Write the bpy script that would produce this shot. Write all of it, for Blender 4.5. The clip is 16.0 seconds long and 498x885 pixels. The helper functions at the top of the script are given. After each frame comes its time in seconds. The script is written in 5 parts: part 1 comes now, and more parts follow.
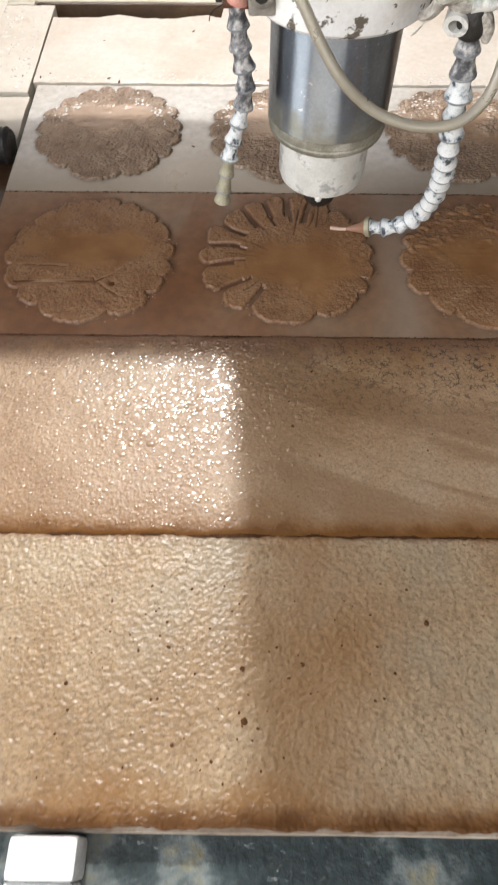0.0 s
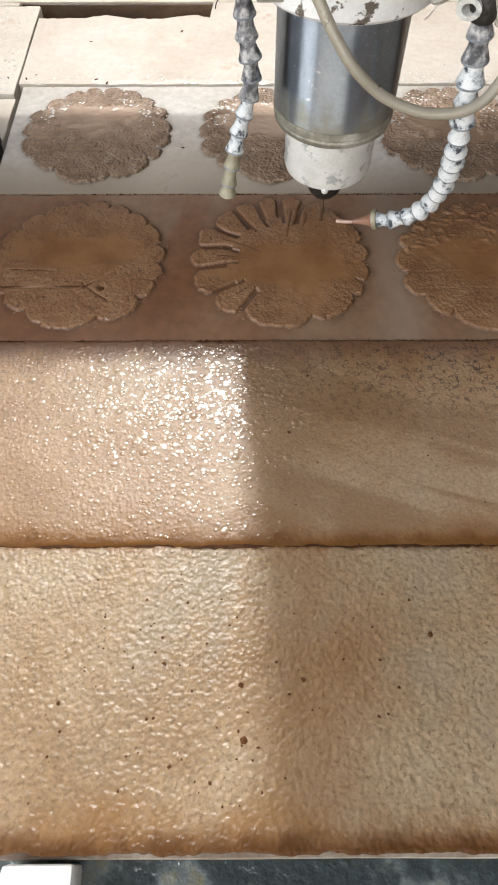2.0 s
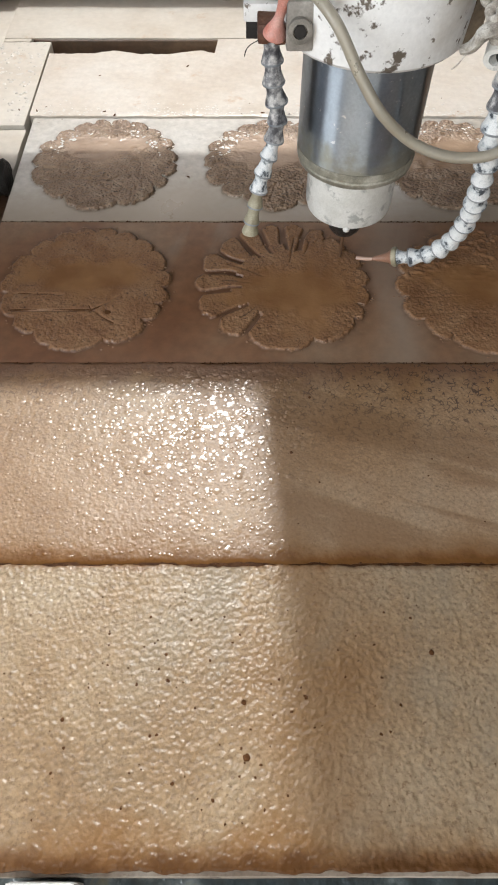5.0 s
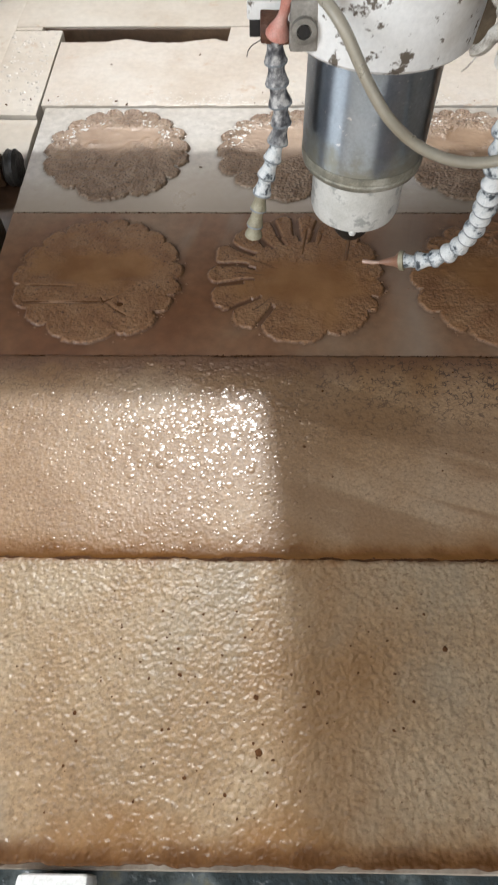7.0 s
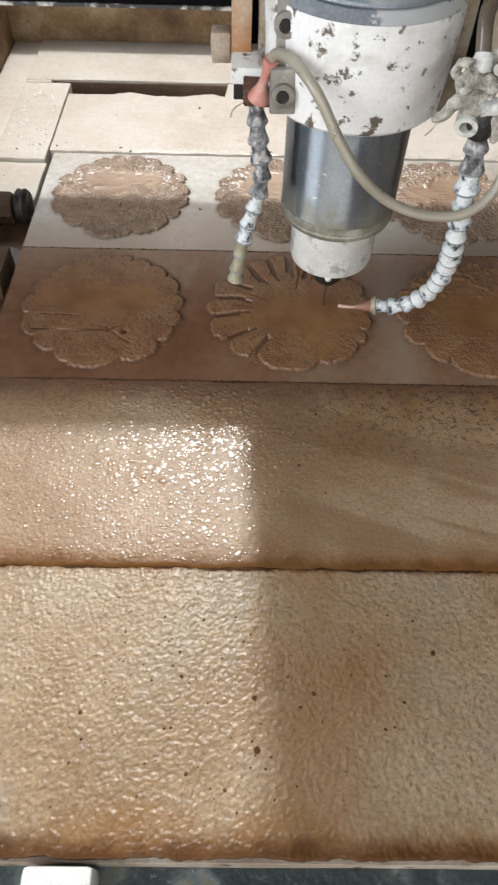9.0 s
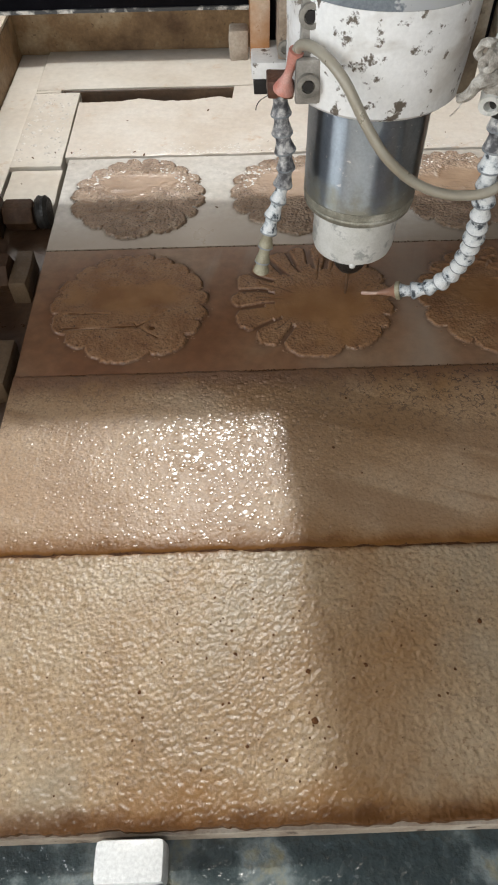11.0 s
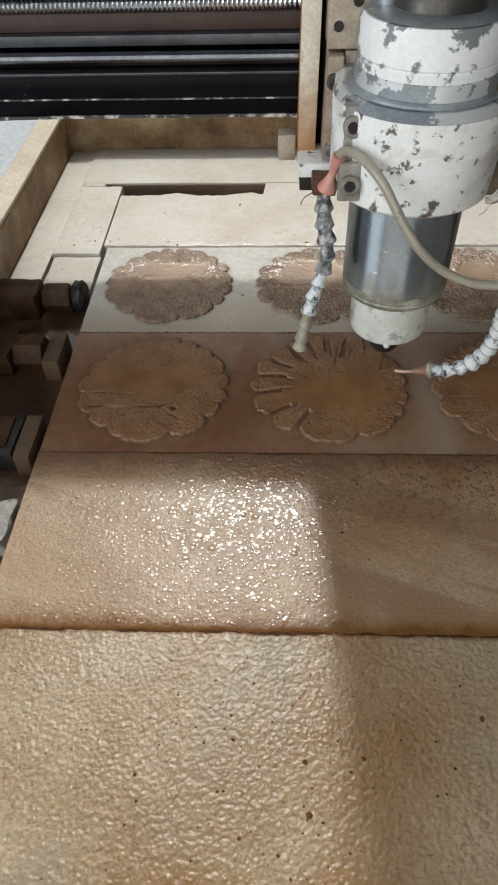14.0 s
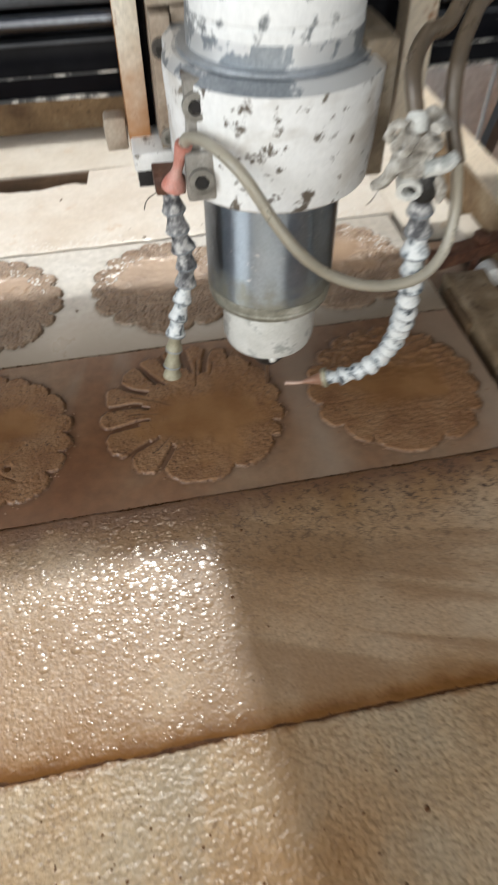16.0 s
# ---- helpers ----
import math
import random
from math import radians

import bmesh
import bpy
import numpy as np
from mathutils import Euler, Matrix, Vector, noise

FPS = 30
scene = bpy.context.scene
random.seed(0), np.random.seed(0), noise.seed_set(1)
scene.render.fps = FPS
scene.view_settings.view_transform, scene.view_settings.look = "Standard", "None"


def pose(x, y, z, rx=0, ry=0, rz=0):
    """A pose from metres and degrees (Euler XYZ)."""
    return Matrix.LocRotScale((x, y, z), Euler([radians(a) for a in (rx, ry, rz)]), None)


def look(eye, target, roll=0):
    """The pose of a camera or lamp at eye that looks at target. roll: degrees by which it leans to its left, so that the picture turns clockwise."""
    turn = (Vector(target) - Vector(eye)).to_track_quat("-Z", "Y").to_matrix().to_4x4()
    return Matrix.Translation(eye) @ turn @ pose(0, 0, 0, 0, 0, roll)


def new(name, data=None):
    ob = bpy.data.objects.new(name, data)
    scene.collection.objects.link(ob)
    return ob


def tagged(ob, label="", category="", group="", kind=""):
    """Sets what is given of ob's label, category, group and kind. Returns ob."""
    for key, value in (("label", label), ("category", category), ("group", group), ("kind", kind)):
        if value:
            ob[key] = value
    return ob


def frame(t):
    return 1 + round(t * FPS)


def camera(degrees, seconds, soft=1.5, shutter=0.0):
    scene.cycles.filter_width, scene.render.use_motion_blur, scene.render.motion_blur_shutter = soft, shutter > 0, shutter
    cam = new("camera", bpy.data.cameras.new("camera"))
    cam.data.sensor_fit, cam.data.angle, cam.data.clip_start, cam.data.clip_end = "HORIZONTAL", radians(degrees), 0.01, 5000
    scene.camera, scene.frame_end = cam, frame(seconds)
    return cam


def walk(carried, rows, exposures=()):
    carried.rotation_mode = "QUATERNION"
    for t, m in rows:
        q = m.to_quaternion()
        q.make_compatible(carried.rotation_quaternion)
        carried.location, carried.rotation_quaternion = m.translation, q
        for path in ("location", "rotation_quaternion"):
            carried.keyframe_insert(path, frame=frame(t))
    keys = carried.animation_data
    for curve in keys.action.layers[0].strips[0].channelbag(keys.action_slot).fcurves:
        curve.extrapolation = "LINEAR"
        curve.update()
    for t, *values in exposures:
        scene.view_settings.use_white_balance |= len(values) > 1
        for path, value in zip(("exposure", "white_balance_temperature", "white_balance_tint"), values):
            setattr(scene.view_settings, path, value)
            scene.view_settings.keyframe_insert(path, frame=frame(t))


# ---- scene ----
cam = camera(41.0, 16.0, 1.9, 0.8)
EXPOSURES = [(0, -0.03, 6480, 10), (1.2, -0.05, 6430, 10), (2, -0.06, 6400, 9), (3.5, -0.14, 6350, 8), (7, -0.31, 6300, 8), (7.5, -0.28, 6280, 8), (8, -0.18, 6250, 8), (9, -0.23, 6300, 8), (11.3, -0.51, 6400, 7), (12, -0.4, 6400, 7),
             (12.5, -0.31, 6350, 6), (13.5, -0.55, 6250, 4), (14.5, -0.59, 6230, 3), (15.2, -0.62, 6250, 3), (15.6, -0.52, 6300, 5), (16, -0.27, 6380, 6)]
PATH = [
    (0, (0.004, -0.204, 0.474), (-0.009, 0.834, -1.236), 0.0),
    (0.5, (0.004, -0.194, 0.468), (0.006, 0.873, -1.224), -0.1),
    (1, (0.001, -0.188, 0.461), (-0.008, 0.851, -1.248), -0.8),
    (1.5, (0.001, -0.194, 0.461), (-0.005, 0.864, -1.237), 0.0),
    (2, (0.003, -0.193, 0.463), (0.007, 0.852, -1.243), -0.0),
    (2.5, (0.006, -0.193, 0.463), (0.023, 0.89, -1.219), 0.1),
    (3, (0.007, -0.197, 0.464), (0.045, 0.917, -1.197), 0.8),
    (3.5, (0.006, -0.203, 0.466), (0.055, 0.928, -1.183), 1.2),
    (4, (0.004, -0.202, 0.468), (0.048, 0.925, -1.183), 1.3),
    (4.5, (0.002, -0.201, 0.468), (0.018, 0.907, -1.197), 0.7),
    (6.8, (-0.001, -0.206, 0.473), (-0.018, 0.905, -1.19), -0.7),
    (7, (-0.002, -0.198, 0.467), (-0.027, 0.888, -1.212), -0.8),
    (7.5, (-0.005, -0.2, 0.465), (-0.021, 0.874, -1.223), -0.2),
    (8, (-0.004, -0.201, 0.47), (-0.016, 0.906, -1.196), -0.1),
    (8.5, (-0.007, -0.206, 0.471), (0.006, 0.952, -1.159), 1.2),
    (9, (-0.015, -0.235, 0.481), (0.012, 0.962, -1.121), 2.0),
    (9.2, (-0.022, -0.239, 0.479), (-0.037, 0.97, -1.114), 0.7),
    (11.3, (-0.043, -0.258, 0.479), (-0.026, 0.956, -1.11), -1.5),
    (11.5, (-0.041, -0.252, 0.476), (-0.038, 0.923, -1.142), -2.4),
    (12, (-0.035, -0.242, 0.477), (0.028, 0.995, -1.093), -1.1),
    (12.5, (-0.035, -0.225, 0.474), (0.125, 1.033, -1.073), 2.4),
    (13, (-0.031, -0.212, 0.483), (0.085, 1.071, -1.046), 1.1),
    (13.5, (-0.034, -0.244, 0.496), (-0.078, 1.12, -0.966), -1.2),
    (14, (-0.026, -0.26, 0.5), (-0.1, 1.113, -0.952), -1.8),
    (14.5, (-0.018, -0.253, 0.505), (-0.062, 1.118, -0.95), -1.8),
    (15, (-0.038, -0.242, 0.514), (0.101, 1.103, -0.96), -0.3),
    (15.2, (-0.033, -0.231, 0.521), (0.083, 1.097, -0.971), -2.4),
    (15.5, (-0.036, -0.198, 0.482), (0.282, 1.093, -1.012), 1.7),
    (15.8, (-0.017, -0.171, 0.471), (0.308, 1.143, -1.001), 1.9),
    (16, (0.004, -0.141, 0.461), (0.254, 1.144, -1.052), -0.5),
]
walk(cam, [(t, look(eye, target, roll)) for t, eye, target, roll in PATH], EXPOSURES)

SUN_POWER, SKY_POWER = 2.6, 0.15

# ---- light: sun through an added opening ahead of the machine, unseen shed open left and behind ----
TO_SUN = Vector((-0.063, 1.0, 1.43)).normalized()
sun = new("sun", bpy.data.lights.new("sun", "SUN"))
sun.data.energy, sun.data.angle, sun.data.color = SUN_POWER, radians(2.4), (1.0, 0.975, 0.94)
sun.matrix_world = look(TO_SUN * 6, (0, 0, 0))
world = bpy.data.worlds.new("world")
scene.world = world
world.use_nodes = True
wn = world.node_tree
sky = wn.nodes.new("ShaderNodeTexSky")
sky.sky_type, sky.sun_disc = "NISHITA", False
sky.sun_elevation, sky.sun_rotation = radians(55), radians(-3.6)
sky.dust_density = 6.0
wn.links.new(sky.outputs[0], wn.nodes["Background"].inputs[0])
wn.nodes["Background"].inputs[1].default_value = SKY_POWER


# fill lamps added at the shed's two unseen open sides; left one stripes the sleeve
def fill_light(name, eye, target, width, height, power, colour):
    ob = new(name, bpy.data.lights.new(name, "AREA"))
    ob.data.shape, ob.data.size, ob.data.size_y, ob.data.energy, ob.data.color = "RECTANGLE", width, height, power, colour
    ob.matrix_world = look(eye, target)


fill_light("front_fill", (-0.6, -2.25, 1.05), (0.05, 0.4, 0.3), 2.8, 2.4, 62, (1.0, 0.92, 0.82))
fill_light("left_fill", (-3.1, -1.5, 1.4), (0, 0.3, 0.3), 1.7, 2.2, 98, (0.97, 0.98, 1.0))


# ---- materials ----
def mat(name, stops, scale=20.0, rough=(0.5, 0.7), bump=0.0, bump_scale=200.0, metal=0.0, coat=0.0,
        coat_rough=0.1, detail=6.0, fine=None, bump_dist=0.002, contrast=(0.3, 0.7), spots=None, bump_kind="noise", spec=0.5,
        mottle=0.17, turned=False):
    """A surface: colour ramp over a broad noise, a finer mottling, roughness variation, relief and dark spots."""
    m = bpy.data.materials.new(name)
    m.use_nodes = True
    t = m.node_tree
    b = t.nodes["Principled BSDF"]
    co = t.nodes.new("ShaderNodeTexCoord").outputs["Object"]

    def noise_tex(sc, det=detail, rg=0.6):
        n = t.nodes.new("ShaderNodeTexNoise")
        n.inputs["Scale"].default_value, n.inputs["Detail"].default_value, n.inputs["Roughness"].default_value = sc, det, rg
        t.links.new(co, n.inputs["Vector"])
        return n.outputs["Fac"]

    broad = noise_tex(scale)
    ramp = t.nodes.new("ShaderNodeValToRGB")
    while len(ramp.color_ramp.elements) < len(stops):
        ramp.color_ramp.elements.new(0.5)
    for i, c in enumerate(stops):
        e = ramp.color_ramp.elements[i]
        e.position = contrast[0] + (contrast[1] - contrast[0]) * i / max(1, len(stops) - 1)
        e.color = (*c, 1)
    t.links.new(broad, ramp.inputs[0])
    colour = ramp.outputs[0]
    small = noise_tex(scale * 14 if fine is None else fine, 4)
    mix = t.nodes.new("ShaderNodeMix")
    mix.data_type, mix.blend_type = "RGBA", "MULTIPLY"
    mix.inputs["Factor"].default_value = 1.0
    gain = t.nodes.new("ShaderNodeMapRange")
    gain.inputs["From Min"].default_value, gain.inputs["From Max"].default_value = 0.3, 0.7
    gain.inputs["To Min"].default_value, gain.inputs["To Max"].default_value = 1 - mottle, 1 + mottle * 0.85
    t.links.new(small, gain.inputs["Value"])
    t.links.new(colour, mix.inputs["A"])
    t.links.new(gain.outputs[0], mix.inputs["B"])
    colour = mix.outputs["Result"]
    if spots:
        sc, lo, hi, c = spots
        sp = noise_tex(sc, 5, 0.65)
        st = t.nodes.new("ShaderNodeMapRange")
        st.inputs["From Min"].default_value, st.inputs["From Max"].default_value = lo, hi
        t.links.new(sp, st.inputs["Value"])
        mx = t.nodes.new("ShaderNodeMix")
        mx.data_type = "RGBA"
        t.links.new(st.outputs[0], mx.inputs["Factor"])
        t.links.new(colour, mx.inputs["A"])
        mx.inputs["B"].default_value = (*c, 1)
        colour = mx.outputs["Result"]
    t.links.new(colour, b.inputs["Base Color"])
    rr = t.nodes.new("ShaderNodeMapRange")
    rr.inputs["From Min"].default_value, rr.inputs["From Max"].default_value = 0.3, 0.7
    rr.inputs["To Min"].default_value, rr.inputs["To Max"].default_value = rough
    t.links.new(noise_tex(scale * 3), rr.inputs["Value"])
    t.links.new(rr.outputs[0], b.inputs["Roughness"])
    b.inputs["Metallic"].default_value = metal
    b.inputs["Specular IOR Level"].default_value = spec
    b.inputs["Coat Weight"].default_value = coat
    b.inputs["Coat Roughness"].default_value = coat_rough
    if turned:
        tg = t.nodes.new("ShaderNodeTangent")
        tg.direction_type, tg.axis = "RADIAL", "Z"
        t.links.new(tg.outputs[0], b.inputs["Tangent"])
        b.inputs["Anisotropic"].default_value, b.inputs["Anisotropic Rotation"].default_value = 1.0, 0.25
    if bump:
        bp = t.nodes.new("ShaderNodeBump")
        bp.inputs["Strength"].default_value, bp.inputs["Distance"].default_value = bump, bump_dist
        if bump_kind == "noise":
            h = noise_tex(bump_scale, 3, 0.5)
        else:
            v = t.nodes.new("ShaderNodeTexVoronoi")
            v.feature = "SMOOTH_F1"
            v.inputs["Scale"].default_value = bump_scale
            t.links.new(co, v.inputs["Vector"])
            ad = t.nodes.new("ShaderNodeMath")
            ad.operation = "MULTIPLY_ADD"
            ad.inputs[1].default_value = -0.8
            t.links.new(v.outputs["Distance"], ad.inputs[0])
            t.links.new(noise_tex(bump_scale * 0.7, 3, 0.5), ad.inputs[2])
            h = ad.outputs[0]
        t.links.new(h, bp.inputs["Height"])
        t.links.new(bp.outputs[0], b.inputs["Normal"])
        if coat:
            t.links.new(bp.outputs[0], b.inputs["Coat Normal"])
    return m


def stained(m, stain, edges, wobble=0.02, noise_scale=25.0, dull=0.0):
    """Adds a matt stain along straight edges: edges are (axis, place, width, power)."""
    t = m.node_tree
    b = t.nodes["Principled BSDF"]
    src = b.inputs["Base Color"].links[0].from_socket
    co = t.nodes.new("ShaderNodeTexCoord").outputs["Object"]
    sep = t.nodes.new("ShaderNodeSeparateXYZ")
    t.links.new(co, sep.inputs[0])
    n = t.nodes.new("ShaderNodeTexNoise")
    n.inputs["Scale"].default_value, n.inputs["Detail"].default_value = noise_scale, 6
    t.links.new(co, n.inputs["Vector"])
    for axis, place, width, power in edges:
        off = t.nodes.new("ShaderNodeMath")
        off.operation = "SUBTRACT"
        t.links.new(sep.outputs["XYZ".index(axis)], off.inputs[0])
        off.inputs[1].default_value = place
        ab = t.nodes.new("ShaderNodeMath")
        ab.operation = "ABSOLUTE"
        t.links.new(off.outputs[0], ab.inputs[0])
        wob = t.nodes.new("ShaderNodeMath")
        wob.operation = "MULTIPLY_ADD"
        wob.inputs[1].default_value = wobble * 4
        t.links.new(n.outputs["Fac"], wob.inputs[0])
        t.links.new(ab.outputs[0], wob.inputs[2])
        rng = t.nodes.new("ShaderNodeMapRange")
        rng.interpolation_type = "SMOOTHSTEP"
        rng.inputs["From Min"].default_value = wobble * 2 + width
        rng.inputs["From Max"].default_value = wobble * 2
        rng.inputs["To Max"].default_value = power
        t.links.new(wob.outputs[0], rng.inputs["Value"])
        mx = t.nodes.new("ShaderNodeMix")
        mx.data_type = "RGBA"
        t.links.new(rng.outputs[0], mx.inputs["Factor"])
        t.links.new(src, mx.inputs["A"])
        mx.inputs["B"].default_value = (*stain, 1)
        src = mx.outputs["Result"]
        for key in ("Coat Weight", "Metallic", "Specular IOR Level"):
            if dull and b.inputs[key].default_value > 0:
                matt = t.nodes.new("ShaderNodeMapRange")
                full = b.inputs[key].default_value
                matt.inputs["To Min"].default_value, matt.inputs["To Max"].default_value = full, full * (1 - dull)
                t.links.new(rng.outputs[0], matt.inputs["Value"])
                t.links.new(matt.outputs[0], b.inputs[key])
    t.links.new(src, b.inputs["Base Color"])
    return m


def streaked(m, colour, angle, along, across, lo, hi, amount):
    """Long soft bands of another colour, running at an angle."""
    t = m.node_tree
    b = t.nodes["Principled BSDF"]
    src = b.inputs["Base Color"].links[0].from_socket
    mp = t.nodes.new("ShaderNodeMapping")
    mp.vector_type = "TEXTURE"
    mp.inputs["Rotation"].default_value = (0, 0, radians(angle))
    mp.inputs["Scale"].default_value = (1 / along, 1 / across, 1 / across)
    t.links.new(t.nodes.new("ShaderNodeTexCoord").outputs["Object"], mp.inputs["Vector"])
    n = t.nodes.new("ShaderNodeTexNoise")
    n.inputs["Scale"].default_value, n.inputs["Detail"].default_value, n.inputs["Distortion"].default_value = 1.0, 5, 0.6
    t.links.new(mp.outputs[0], n.inputs["Vector"])
    r = t.nodes.new("ShaderNodeMapRange")
    r.interpolation_type = "SMOOTHSTEP"
    r.inputs["From Min"].default_value, r.inputs["From Max"].default_value, r.inputs["To Max"].default_value = lo, hi, amount
    t.links.new(n.outputs["Fac"], r.inputs["Value"])
    mx = t.nodes.new("ShaderNodeMix")
    mx.data_type = "RGBA"
    t.links.new(r.outputs[0], mx.inputs["Factor"])
    t.links.new(src, mx.inputs["A"])
    mx.inputs["B"].default_value = (*colour, 1)
    t.links.new(mx.outputs["Result"], b.inputs["Base Color"])
    return m


def crackled(m, colour, scale, from_xy, to_xy):
    """Fine dark cracks that thin out from one corner."""
    t = m.node_tree
    b = t.nodes["Principled BSDF"]
    src = b.inputs["Base Color"].links[0].from_socket
    co = t.nodes.new("ShaderNodeTexCoord").outputs["Object"]
    n = t.nodes.new("ShaderNodeTexNoise")
    n.inputs["Scale"].default_value = 60
    t.links.new(co, n.inputs["Vector"])
    warp = t.nodes.new("ShaderNodeMix")
    warp.data_type, warp.blend_type = "RGBA", "ADD"
    warp.inputs["Factor"].default_value = 0.008
    t.links.new(co, warp.inputs["A"])
    t.links.new(n.outputs["Color"], warp.inputs["B"])
    v = t.nodes.new("ShaderNodeTexVoronoi")
    v.feature = "DISTANCE_TO_EDGE"
    v.inputs["Scale"].default_value = scale
    t.links.new(warp.outputs["Result"], v.inputs["Vector"])
    line = t.nodes.new("ShaderNodeMapRange")
    line.inputs["From Min"].default_value, line.inputs["From Max"].default_value = 0.11, 0.05
    t.links.new(v.outputs["Distance"], line.inputs["Value"])
    sep = t.nodes.new("ShaderNodeSeparateXYZ")
    t.links.new(co, sep.inputs[0])
    fac = line.outputs[0]
    for k in (0, 1):
        g = t.nodes.new("ShaderNodeMapRange")
        g.inputs["From Min"].default_value, g.inputs["From Max"].default_value, g.inputs["To Min"].default_value = from_xy[k], to_xy[k], (0.45, 0.12)[k]
        t.links.new(sep.outputs[k], g.inputs["Value"])
        mul = t.nodes.new("ShaderNodeMath")
        mul.operation = "MULTIPLY"
        t.links.new(fac, mul.inputs[0])
        t.links.new(g.outputs[0], mul.inputs[1])
        fac = mul.outputs[0]
    patch = t.nodes.new("ShaderNodeMapRange")
    patch.inputs["From Min"].default_value, patch.inputs["From Max"].default_value = 0.49, 0.57
    n2 = t.nodes.new("ShaderNodeTexNoise")
    n2.inputs["Scale"].default_value = 150
    t.links.new(co, n2.inputs["Vector"])
    t.links.new(n2.outputs["Fac"], patch.inputs["Value"])
    mul = t.nodes.new("ShaderNodeMath")
    mul.operation = "MULTIPLY"
    t.links.new(fac, mul.inputs[0])
    t.links.new(patch.outputs[0], mul.inputs[1])
    mx = t.nodes.new("ShaderNodeMix")
    mx.data_type = "RGBA"
    t.links.new(mul.outputs[0], mx.inputs["Factor"])
    t.links.new(src, mx.inputs["A"])
    mx.inputs["B"].default_value = (*colour, 1)
    t.links.new(mx.outputs["Result"], b.inputs["Base Color"])
    return m


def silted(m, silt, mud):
    """Settled slurry lies smooth in the hollows, dark mud colour packs the grooves and paints shade at the rims' foot:
    both follow the carving's own marks.
    """
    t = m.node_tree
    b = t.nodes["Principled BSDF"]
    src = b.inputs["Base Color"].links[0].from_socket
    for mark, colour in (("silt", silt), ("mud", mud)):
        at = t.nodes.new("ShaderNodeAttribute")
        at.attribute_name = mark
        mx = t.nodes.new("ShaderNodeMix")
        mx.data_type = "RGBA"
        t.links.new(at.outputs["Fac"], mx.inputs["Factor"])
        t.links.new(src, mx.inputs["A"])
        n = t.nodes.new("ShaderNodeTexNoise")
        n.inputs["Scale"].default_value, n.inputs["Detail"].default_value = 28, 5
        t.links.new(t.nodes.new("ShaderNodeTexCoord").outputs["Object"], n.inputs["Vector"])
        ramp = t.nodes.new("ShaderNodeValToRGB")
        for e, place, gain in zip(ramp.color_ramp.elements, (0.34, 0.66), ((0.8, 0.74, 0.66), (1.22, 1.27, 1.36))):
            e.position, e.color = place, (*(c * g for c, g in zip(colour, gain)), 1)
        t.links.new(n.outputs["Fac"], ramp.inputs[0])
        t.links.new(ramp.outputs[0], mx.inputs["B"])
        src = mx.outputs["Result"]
        if mark == "silt":
            for node in t.nodes:
                if node.bl_idname == "ShaderNodeBump":
                    calm = t.nodes.new("ShaderNodeMapRange")
                    calm.inputs["To Min"].default_value, calm.inputs["To Max"].default_value = node.inputs["Strength"].default_value, 0.03
                    t.links.new(at.outputs["Fac"], calm.inputs["Value"])
                    t.links.new(calm.outputs[0], node.inputs["Strength"])
    t.links.new(src, b.inputs["Base Color"])
    return m


